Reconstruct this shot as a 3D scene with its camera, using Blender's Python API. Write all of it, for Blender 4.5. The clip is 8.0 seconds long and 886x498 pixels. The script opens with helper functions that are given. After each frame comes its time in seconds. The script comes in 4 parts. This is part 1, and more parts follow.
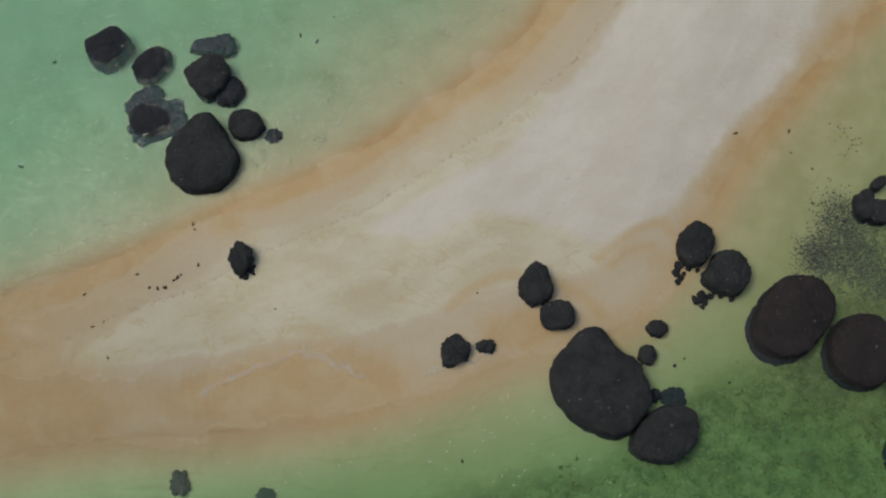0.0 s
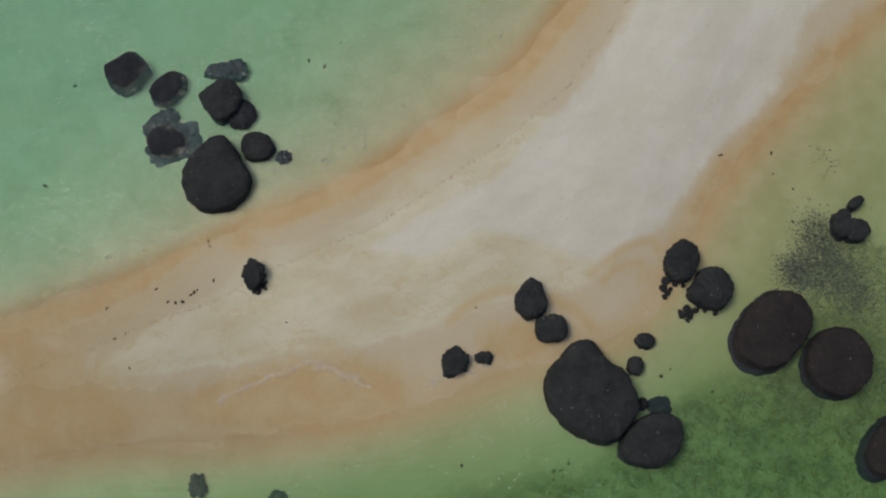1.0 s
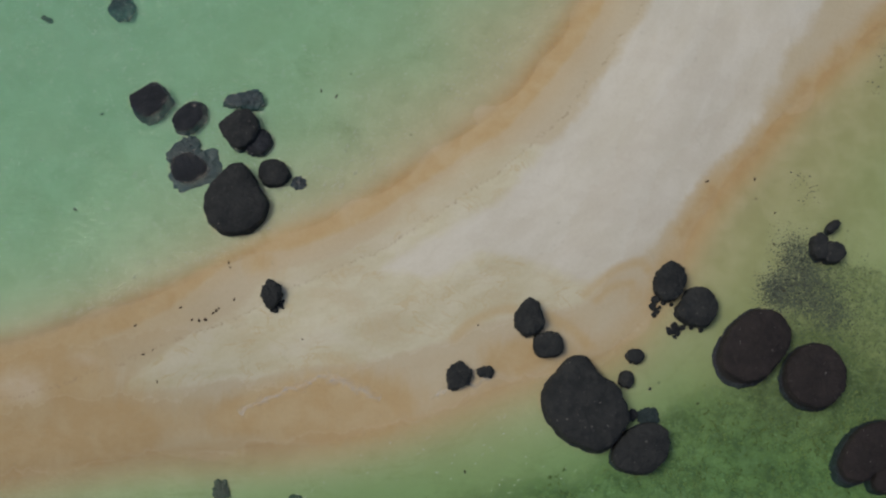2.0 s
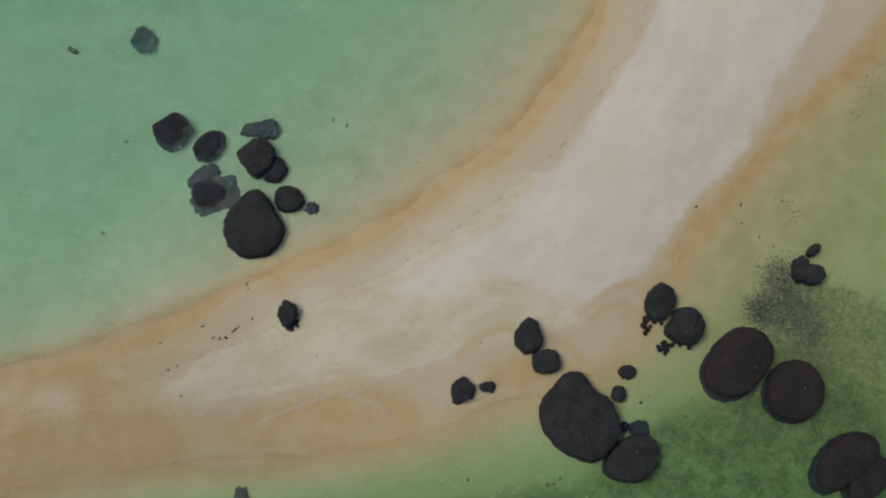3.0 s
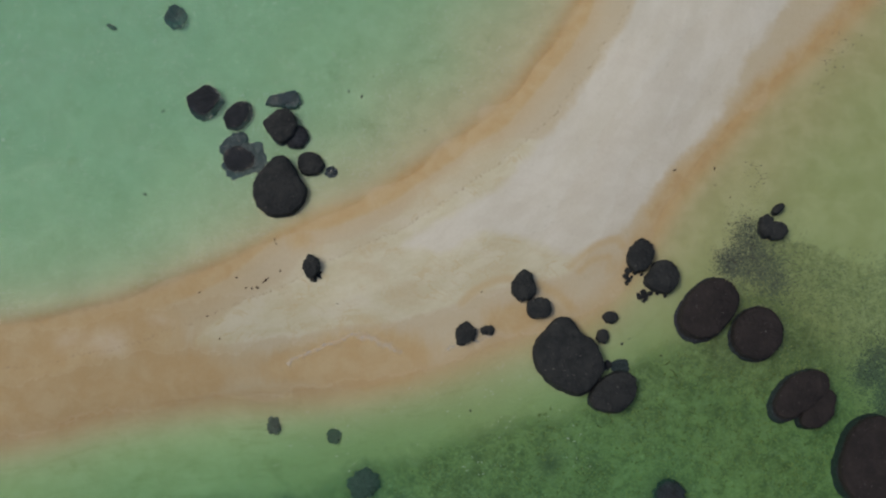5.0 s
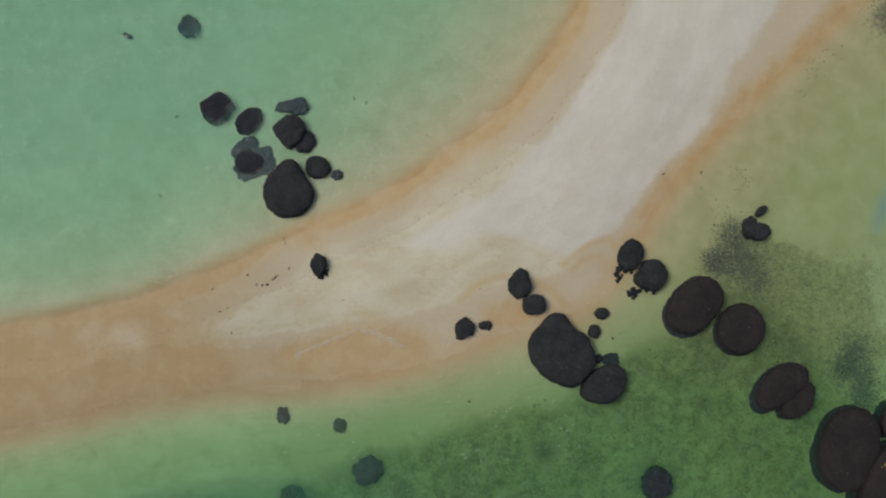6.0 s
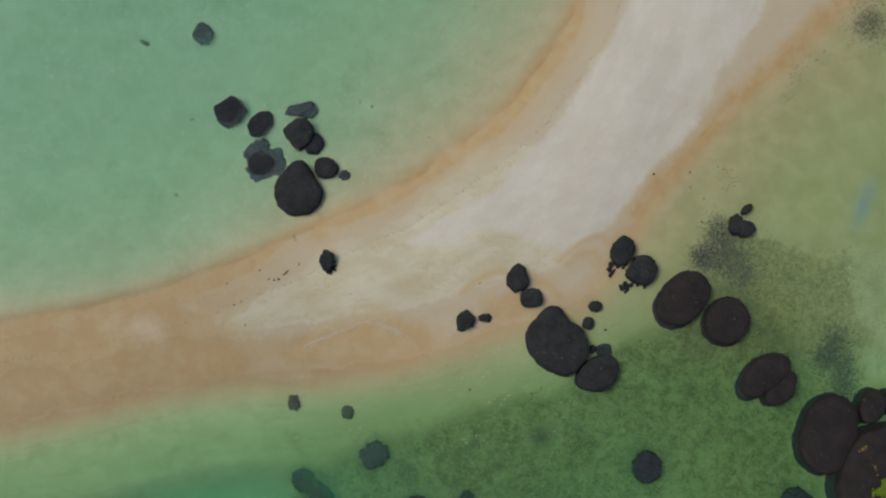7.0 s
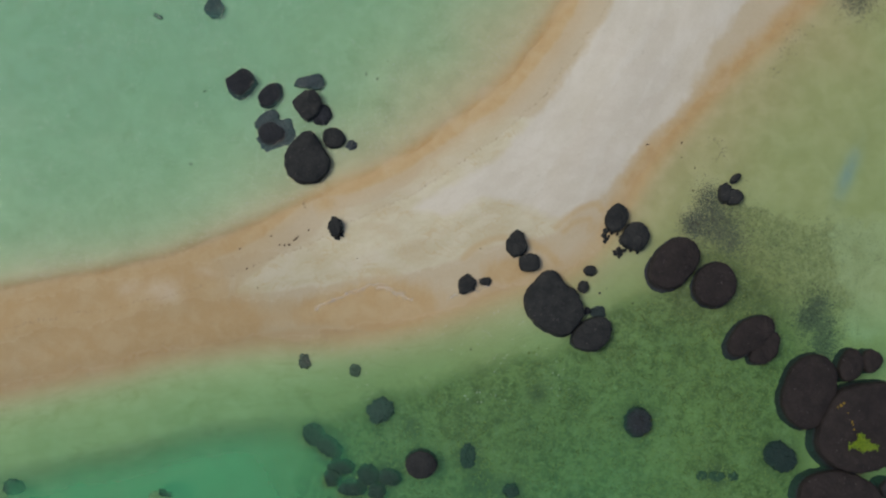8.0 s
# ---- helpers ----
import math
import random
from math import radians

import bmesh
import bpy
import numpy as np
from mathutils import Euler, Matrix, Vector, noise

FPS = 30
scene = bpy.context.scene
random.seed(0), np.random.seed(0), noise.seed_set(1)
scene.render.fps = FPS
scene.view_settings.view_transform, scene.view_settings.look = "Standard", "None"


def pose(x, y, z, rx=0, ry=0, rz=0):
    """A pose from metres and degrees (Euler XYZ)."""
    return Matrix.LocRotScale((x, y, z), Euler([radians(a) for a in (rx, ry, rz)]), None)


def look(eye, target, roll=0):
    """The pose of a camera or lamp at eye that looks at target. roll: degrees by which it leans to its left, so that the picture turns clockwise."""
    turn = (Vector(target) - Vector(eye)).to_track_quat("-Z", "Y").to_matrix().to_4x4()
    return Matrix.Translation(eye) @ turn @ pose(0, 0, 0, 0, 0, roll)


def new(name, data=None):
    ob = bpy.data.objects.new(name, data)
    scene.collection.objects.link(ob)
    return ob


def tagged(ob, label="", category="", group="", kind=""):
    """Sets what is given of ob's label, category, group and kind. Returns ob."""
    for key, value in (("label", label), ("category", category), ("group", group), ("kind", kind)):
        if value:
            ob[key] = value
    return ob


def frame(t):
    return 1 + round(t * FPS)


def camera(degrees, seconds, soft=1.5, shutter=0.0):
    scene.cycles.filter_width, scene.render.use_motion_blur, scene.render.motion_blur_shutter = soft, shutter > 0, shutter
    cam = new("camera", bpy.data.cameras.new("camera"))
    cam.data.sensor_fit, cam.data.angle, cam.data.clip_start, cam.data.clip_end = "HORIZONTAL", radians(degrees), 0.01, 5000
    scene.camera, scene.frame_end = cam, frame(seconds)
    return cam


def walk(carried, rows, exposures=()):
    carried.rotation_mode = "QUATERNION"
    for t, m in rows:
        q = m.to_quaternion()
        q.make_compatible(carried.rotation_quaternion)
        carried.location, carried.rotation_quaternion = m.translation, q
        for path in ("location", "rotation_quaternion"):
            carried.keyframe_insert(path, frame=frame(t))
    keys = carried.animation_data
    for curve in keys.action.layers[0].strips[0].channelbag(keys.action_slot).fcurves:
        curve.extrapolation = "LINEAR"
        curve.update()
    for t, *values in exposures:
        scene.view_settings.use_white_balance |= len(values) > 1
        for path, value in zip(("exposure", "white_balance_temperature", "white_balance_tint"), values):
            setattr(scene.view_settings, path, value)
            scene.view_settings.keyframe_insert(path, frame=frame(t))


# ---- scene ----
# ---------------------------------------------------------------- camera and its way
cam = camera(53.0, 8.0, soft=2.2)
# seconds, place, and the turn about x, y and z in degrees: a climb with the lens tilting ever nearer to straight down
PATH = [
    (0, 0.112, 4.927, 31.649, 15.510, -0.261, 1.525),
    (0.5, 0.143, 5.268, 32.560, 14.937, -0.198, 1.612),
    (1, 0.097, 5.521, 33.901, 14.630, -0.208, 1.596),
    (1.5, 0.010, 5.914, 35.323, 14.144, -0.191, 1.604),
    (3, -0.290, 7.354, 39.555, 12.725, -0.088, 1.677),
    (3.5, -0.320, 7.762, 40.940, 12.384, 0.002, 1.664),
    (4, -0.350, 7.793, 42.248, 12.100, 0.069, 1.619),
    (4.5, -0.372, 7.490, 43.485, 10.118, 0.113, 1.633),
    (4.7, -0.401, 7.467, 44.010, 9.012, 0.118, 1.609),
    (6, -0.491, 7.362, 47.252, 8.168, 0.028, 1.727),
    (6.5, -0.527, 7.457, 48.565, 8.187, 0.033, 1.729),
    (7, -0.536, 7.205, 49.896, 7.688, 0.101, 1.693),
    (7.5, -0.521, 6.954, 51.169, 5.813, 0.162, 1.721),
    (8, -0.686, 7.062, 52.428, 5.340, 0.081, 1.762),
]
walk(cam, [(t, pose(*way)) for t, *way in PATH], exposures=[(0, -0.02), (3.5, -0.02), (4.2, -0.06), (4.8, -0.04), (6, 0.06), (7.4, 0.06), (8, 0.12)])

# ---------------------------------------------------------------- daylight: a hazy, overcast sky
SUN_UP, SUN_ROUND = 60.0, -76.0
world = bpy.data.worlds.new("hazy_sky")
scene.world = world
world.use_nodes = True
wn = world.node_tree
sky = wn.nodes.new("ShaderNodeTexSky")
sky.sky_type, sky.sun_disc = "NISHITA", False
sky.sun_elevation, sky.sun_rotation = radians(SUN_UP), radians(SUN_ROUND)
sky.air_density, sky.dust_density, sky.ozone_density = 1.0, 3.5, 1.0
wn.nodes["Background"].inputs["Strength"].default_value = 0.094
wn.links.new(sky.outputs["Color"], wn.nodes["Background"].inputs["Color"])
lamp = bpy.data.lights.new("sun", "SUN")
lamp.energy, lamp.angle, lamp.color = 0.91, radians(24), (1.0, 0.955, 0.80)
a, e = radians(SUN_ROUND), radians(SUN_UP)
sun = new("sun", lamp)
sun.matrix_world = look((60 * math.sin(a) * math.cos(e), 60 * math.cos(a) * math.cos(e), 60 * math.sin(e) + 20), (0, 0, 20))


# ---------------------------------------------------------------- materials
class Nodes:
    """A short way to write node materials."""

    def __init__(self, name):
        self.mat = bpy.data.materials.new(name)
        self.mat.use_nodes = True
        self.tree = self.mat.node_tree
        self.tree.nodes.clear()
        self.out = self.add("ShaderNodeOutputMaterial")

    def add(self, kind, **inputs):
        node = self.tree.nodes.new(kind)
        for key, value in inputs.items():
            self.put(node, key.replace("_", " "), value)
        return node

    def put(self, node, key, value):
        socket = node.inputs[key]
        if isinstance(value, bpy.types.NodeSocket):
            self.tree.links.new(value, socket)
        else:
            socket.default_value = value

    def noise(self, scale, detail=4.0, rough=0.55, distortion=0.0, vector=None):
        node = self.add("ShaderNodeTexNoise", Scale=scale, Detail=detail, Roughness=rough, Distortion=distortion)
        self.tree.links.new(vector or self.place(), node.inputs["Vector"])
        return node.outputs["Fac"]

    def place(self, squash=(1, 1, 1), turn=0.0):
        where = self.add("ShaderNodeNewGeometry").outputs["Position"]
        if squash == (1, 1, 1) and not turn:
            return where
        node = self.add("ShaderNodeMapping", Vector=where)
        node.inputs["Rotation"].default_value = (0, 0, radians(turn))
        node.inputs["Scale"].default_value = squash
        return node.outputs["Vector"]

    def field(self, name):
        node = self.add("ShaderNodeAttribute")
        node.attribute_name = name
        return node.outputs["Fac"]

    def math(self, kind, a, b=0.0, c=0.0):
        node = self.add("ShaderNodeMath")
        node.operation = kind
        for socket, value in zip(node.inputs, (a, b, c)):
            if isinstance(value, bpy.types.NodeSocket):
                self.tree.links.new(value, socket)
            else:
                socket.default_value = value
        return node.outputs[0]

    def step(self, value, low, high, out_low=0.0, out_high=1.0):
        node = self.add("ShaderNodeMapRange")
        node.interpolation_type = "SMOOTHSTEP"
        for key, v in (("Value", value), ("From Min", low), ("From Max", high), ("To Min", out_low), ("To Max", out_high)):
            self.put(node, key, v)
        return node.outputs["Result"]

    def mix(self, fac, a, b, kind="MIX"):
        node = self.add("ShaderNodeMix")
        node.data_type, node.blend_type = "RGBA", kind
        sockets = [s for s in node.inputs if s.enabled]
        for socket, value in zip(sockets, (fac, a, b)):
            if isinstance(value, bpy.types.NodeSocket):
                self.tree.links.new(value, socket)
            elif isinstance(value, tuple):
                socket.default_value = (*value, 1.0)
            else:
                socket.default_value = value
        return [s for s in node.outputs if s.enabled][0]

    def bump(self, height, strength, distance, under=None):
        node = self.add("ShaderNodeBump", Height=height, Strength=strength, Distance=distance)
        if under:
            self.tree.links.new(under, node.inputs["Normal"])
        return node.outputs["Normal"]

    def surface(self, colour, roughness, normal=None, specular=0.4):
        node = self.add("ShaderNodeBsdfPrincipled")
        for key, value in (("Base Color", (*colour, 1.0) if isinstance(colour, tuple) else colour), ("Roughness", roughness), ("Specular IOR Level", specular)):
            self.put(node, key, value)
        if normal:
            self.tree.links.new(normal, node.inputs["Normal"])
        return self.finish(node.outputs[0])

    def finish(self, shader):
        self.tree.links.new(shader, self.out.inputs["Surface"])
        return self.mat


def ground_material():
    n = Nodes("coral_sand_and_sea_floor")
    inland, north, south = n.field("inland"), n.field("north"), n.field("south")
    pale_in, weed_in, grit_in, tan_in = n.field("pale"), n.field("weed"), n.field("grit"), n.field("tan")
    big = n.noise(0.22, 5, 0.6, 0.3)
    mid = n.noise(0.8, 6, 0.6, 0.3)
    fine = n.noise(6.0, 5, 0.7)
    grain = n.noise(40.0, 3, 0.7)
    wob = n.math("ADD", n.math("MULTIPLY", n.math("SUBTRACT", big, 0.5), 3.0), n.math("MULTIPLY", n.math("SUBTRACT", mid, 0.5), 1.6))
    # layers that the swash leaves along the bar
    flow = n.add("ShaderNodeCombineXYZ", X=n.field("along"), Y=n.math("ADD", north, n.math("MULTIPLY", wob, 0.35)))
    squash = n.add("ShaderNodeMapping", Vector=flow.outputs[0])
    squash.inputs["Scale"].default_value = (0.22, 0.8, 1)
    layer = n.noise(1.0, 6, 0.6, 0.15, squash.outputs[0])
    squash2 = n.add("ShaderNodeMapping", Vector=flow.outputs[0])
    squash2.inputs["Scale"].default_value = (0.5, 2.4, 1)
    squash2.inputs["Location"].default_value = (7, 3, 1)
    thin = n.noise(1.0, 5, 0.62, 0.3, squash2.outputs[0])
    cream = n.mix(n.step(layer, 0.34, 0.66), (0.575, 0.53, 0.36), (0.645, 0.61, 0.45))
    cream = n.mix(n.step(thin, 0.56, 0.74, 0.0, 0.4), cream, (0.57, 0.48, 0.305))
    cloud = n.noise(0.55, 5, 0.52, 0.35, n.place((0.7, 1.5, 1), 15))
    cream = n.mix(n.step(cloud, 0.48, 0.68, 0.0, 0.7), cream, (0.665, 0.63, 0.50))
    cream = n.mix(n.step(cloud, 0.47, 0.33, 0.0, 0.5), cream, (0.56, 0.475, 0.31))
    # ochre veins where runnels drain the sand
    runnel = n.math("ABSOLUTE", n.math("SUBTRACT", n.noise(0.5, 5, 0.6, 1.6, n.place((0.8, 1.3, 1), 20)), 0.5))
    cream = n.mix(n.math("MULTIPLY", n.step(runnel, 0.035, 0.0), n.step(mid, 0.4, 0.65, 0.0, 0.6)), cream, (0.55, 0.44, 0.25))
    white = n.mix(n.step(layer, 0.3, 0.7), (0.625, 0.59, 0.485), (0.69, 0.66, 0.565))
    white = n.mix(n.step(thin, 0.58, 0.74, 0.0, 0.3), white, (0.585, 0.545, 0.455))
    white = n.mix(n.step(cloud, 0.52, 0.36, 0.0, 0.35), white, (0.60, 0.555, 0.46))
    cream = n.mix(n.step(n.math("ADD", n.field("tongue"), n.math("MULTIPLY", wob, 0.3)), 0.18, -0.12, 0.0, 0.75), cream, (0.55, 0.465, 0.32))
    pale = n.step(n.math("ADD", pale_in, n.math("ADD", n.math("MULTIPLY", wob, 0.6), n.math("MULTIPLY", n.math("SUBTRACT", fine, 0.5), 0.5))), -0.2, 0.4)
    dry = n.mix(pale, cream, white)
    orange = n.mix(n.step(mid, 0.35, 0.7), (0.515, 0.355, 0.16), (0.555, 0.42, 0.225))
    # a narrow ochre belt along the bay, sharp on its dry side and fading into the water
    rim = n.math("ADD", n.field("belt"), n.math("MULTIPLY", wob, 0.16))
    belt_n = n.math("MULTIPLY", n.step(rim, 0.85, 0.35), n.step(rim, -1.3, -0.1))
    tan_n = n.math("MULTIPLY", n.step(rim, 1.7, 0.5, 0.0, 0.45), n.step(rim, -1.0, 0.0))
    west = n.math("MULTIPLY", n.step(n.math("ADD", north, n.math("MULTIPLY", wob, 0.5)), 3.2, 0.6), n.step(n.field("along"), -8.0, -18.0, 0.0, 0.6))
    belt_n = n.math("MAXIMUM", n.math("MAXIMUM", belt_n, tan_n), west)
    near_s = n.math("MULTIPLY", south, n.step(n.field("along"), 6.0, 14.0, 1.0, 1.25))
    belt_s = n.step(n.math("ADD", near_s, n.math("MULTIPLY", wob, 0.5)), 1.25, 0.1)
    belt_s = n.math("MULTIPLY", belt_s, n.step(n.field("along"), 4.0, 14.0, 0.6, 1.0))
    streaks = n.noise(1.0, 5, 0.6, 0.5, n.place((2.0, 0.55, 1), -38))
    patch = n.step(n.math("ADD", tan_in, n.math("ADD", n.math("MULTIPLY", wob, 0.25), n.math("MULTIPLY", n.math("SUBTRACT", streaks, 0.5), 0.9))), 0.1, 1.15)
    wet = n.math("MAXIMUM", n.math("MAXIMUM", belt_n, belt_s), n.math("MULTIPLY", patch, 0.95))
    # the band between the wet belt and the last high-water step
    terrace = n.step(n.math("ADD", north, n.math("MULTIPLY", wob, 0.35)), 2.35, 2.2)
    dry = n.mix(n.math("MULTIPLY", terrace, 0.38), dry, (0.54, 0.465, 0.325))
    # thin ochre seams that backwash has drawn round the boulders
    seam = n.step(n.math("ADD", n.field("seam"), n.math("MULTIPLY", wob, 0.12)), 0.38, 0.02, 0.0, 0.8)
    dry = n.mix(seam, dry, (0.55, 0.42, 0.235))
    sand = n.mix(n.math("MULTIPLY", wet, 0.9), dry, orange)
    # a thin sheet of water still runs off the low western sand
    film = n.math("MULTIPLY", n.math("MULTIPLY_ADD", belt_s, 0.4, 0.6), n.step(n.field("along"), -6.0, -18.0))
    sand = n.mix(film, sand, n.mix(1.0, sand, (0.75, 0.745, 0.70), "MULTIPLY"))
    # pale sand that the last waves have thrown up
    thrown = n.step(n.math("ADD", n.field("wash"), n.math("MULTIPLY", n.math("SUBTRACT", n.noise(0.9, 5, 0.55, 0.5), 0.5), 1.6)), 0.3, 1.9, 0.0, 0.45)
    sand = n.mix(thrown, sand, (0.60, 0.555, 0.455))
    # lobes of successive waves, each with a sharp upper edge
    lobes = n.math("FRACT", n.math("MULTIPLY", n.math("ADD", south, n.math("MULTIPLY", wob, 0.9)), 0.42))
    lobed = n.math("MULTIPLY", n.step(lobes, 0.0, 1.0), n.step(south, 7.5, 4.0))
    sand = n.mix(n.math("MULTIPLY", lobed, 0.16), sand, n.mix(1.0, sand, (0.86, 0.78, 0.68), "MULTIPLY"))
    lip = n.math("MULTIPLY", n.step(lobes, 0.06, 0.0), n.math("MULTIPLY", n.step(south, 6.5, 3.0), n.step(n.field("along"), 9.0, 3.0)))
    sand = n.mix(n.math("MULTIPLY", lip, 0.08), sand, (0.74, 0.68, 0.58))
    # thin tide line of fine dark litter
    tide = n.math("ADD", north, n.math("MULTIPLY", wob, 0.35))
    line = n.math("MULTIPLY", n.step(n.math("ABSOLUTE", n.math("SUBTRACT", tide, 2.25)), 0.13, 0.0), n.step(fine, 0.48, 0.68))
    sand = n.mix(n.math("MULTIPLY", line, 0.65), sand, (0.30, 0.21, 0.13))
    # sea floor
    floor_c = n.mix(n.step(mid, 0.3, 0.72), (0.53, 0.48, 0.315), (0.60, 0.545, 0.375))
    floor_c = n.mix(n.math("MULTIPLY", n.step(n.noise(0.55, 6, 0.65), 0.55, 0.75), 0.35), floor_c, (0.30, 0.28, 0.13))
    # refracted ripple lines of the south water, painted as darker floor
    squash3 = n.add("ShaderNodeMapping", Vector=n.add("ShaderNodeCombineXYZ", X=n.field("along"), Y=n.math("ADD", south, n.math("MULTIPLY", wob, 0.3))).outputs[0])
    squash3.inputs["Scale"].default_value = (0.12, 0.9, 1)
    ripple_lines = n.math("ABSOLUTE", n.math("SUBTRACT", n.noise(1.0, 3, 0.5, 0.2, squash3.outputs[0]), 0.5))
    floor_c = n.mix(n.math("MULTIPLY", n.step(ripple_lines, 0.03, 0.0), n.math("MULTIPLY", n.step(n.math("SUBTRACT", south, north), -1.0, 1.5), n.step(fine, 0.3, 0.7, 0.08, 0.3))), floor_c, (0.36, 0.33, 0.18))
    colour = n.mix(n.step(n.math("ADD", inland, n.math("MULTIPLY", wob, 0.25)), 0.2, -2.0), sand, floor_c)
    colour = n.mix(n.math("MULTIPLY", n.field("silt"), n.step(inland, -0.3, -1.8)), colour, n.mix(n.step(mid, 0.3, 0.7), (0.44, 0.40, 0.225), (0.52, 0.47, 0.29)))
    colour = n.mix(n.math("MULTIPLY", n.field("blue"), n.step(mid, 0.3, 0.6, 0.3, 0.8)), colour, (0.27, 0.36, 0.46))
    tufts = n.noise(1.9, 7, 0.74, 0.3)
    meadow = n.mix(n.step(tufts, 0.36, 0.64), (0.10, 0.112, 0.045), (0.28, 0.29, 0.125))
    meadow = n.mix(n.step(fine, 0.5, 0.75, 0.0, 0.6), meadow, (0.34, 0.32, 0.14))
    meadow = n.mix(n.step(n.noise(8.0, 3, 0.6), 0.58, 0.70, 0.0, 0.6), meadow, (0.47, 0.50, 0.30))
    colour = n.mix(n.step(n.math("ADD", weed_in, wob), -4.0, 0.6, 0.0, 0.5), colour, (0.29, 0.285, 0.10))
    patchy = n.noise(0.42, 5, 0.62, 0.5)
    meadow = n.mix(n.step(patchy, 0.5, 0.72, 0.0, 0.6), meadow, n.mix(n.step(fine, 0.3, 0.7), (0.245, 0.262, 0.105), (0.41, 0.425, 0.22)))
    meadow = n.mix(n.step(patchy, 0.49, 0.33, 0.0, 0.75), meadow, n.mix(n.step(tufts, 0.35, 0.65), (0.085, 0.09, 0.036), (0.16, 0.16, 0.068)))
    meadow = n.mix(n.step(n.noise(1.3, 5, 0.62, 0.6), 0.5, 0.68, 0.0, 0.5), meadow, n.mix(n.step(fine, 0.35, 0.65), (0.205, 0.21, 0.11), (0.38, 0.385, 0.22)))
    weed = n.step(n.math("ADD", weed_in, n.math("ADD", n.math("MULTIPLY", wob, 0.55), n.math("MULTIPLY", n.math("SUBTRACT", tufts, 0.5), 2.2))), -0.4, 1.0)
    colour = n.mix(n.math("MULTIPLY", weed, 0.93), colour, meadow)
    scrub = n.step(n.math("ADD", n.field("scrub"), n.math("MULTIPLY", n.math("SUBTRACT", tufts, 0.5), 2.4)), 0.3, 0.9)
    scrub = n.math("MULTIPLY", scrub, n.step(n.noise(3.5, 8, 0.8, 0.8), 0.40, 0.60, 0.2, 1.0))
    colour = n.mix(n.math("MULTIPLY", scrub, 0.6), colour, n.mix(n.step(fine, 0.35, 0.65), (0.075, 0.083, 0.04), (0.165, 0.168, 0.075)))
    # bare pale coral sand between the patches of scrub
    bare = n.step(n.math("ADD", n.field("bare"), n.math("MULTIPLY", n.math("SUBTRACT", tufts, 0.5), 1.6)), 0.15, 0.8, 0.0, 0.8)
    colour = n.mix(bare, colour, n.mix(n.step(mid, 0.3, 0.7), (0.45, 0.42, 0.28), (0.56, 0.53, 0.37)))
    # dark algae round the sunken rocks
    algae = n.step(n.math("ADD", n.field("dark"), n.math("MULTIPLY", n.math("SUBTRACT", tufts, 0.5), 1.3)), 0.08, 0.9, 0.0, 0.65)
    colour = n.mix(algae, colour, n.mix(n.step(fine, 0.3, 0.7), (0.05, 0.05, 0.036), (0.11, 0.105, 0.065)))
    speck = n.noise(7.0, 6, 0.8)
    grit = n.math("MULTIPLY", n.step(n.math("ADD", grit_in, n.math("MULTIPLY", n.math("SUBTRACT", mid, 0.5), 1.2)), 0.2, 0.9), n.step(speck, 0.44, 0.54))
    colour = n.mix(n.math("MULTIPLY", grit, 0.85), colour, (0.13, 0.12, 0.10))
    colour = n.mix(n.step(grain, 0.2, 0.8, 0.0, 0.2), colour, n.mix(1.0, colour, (0.62, 0.6, 0.58), "MULTIPLY"))
    colour = n.mix(n.step(fine, 0.3, 0.75, 0.0, 0.14), colour, n.mix(1.0, colour, (0.72, 0.68, 0.62), "MULTIPLY"))
    normal = n.bump(fine, 0.3, 0.05, n.bump(layer, 0.3, 0.15))
    rough = n.math("SUBTRACT", 0.92, n.math("MULTIPLY", wet, 0.3))
    return n.surface(colour, rough, normal, 0.3)


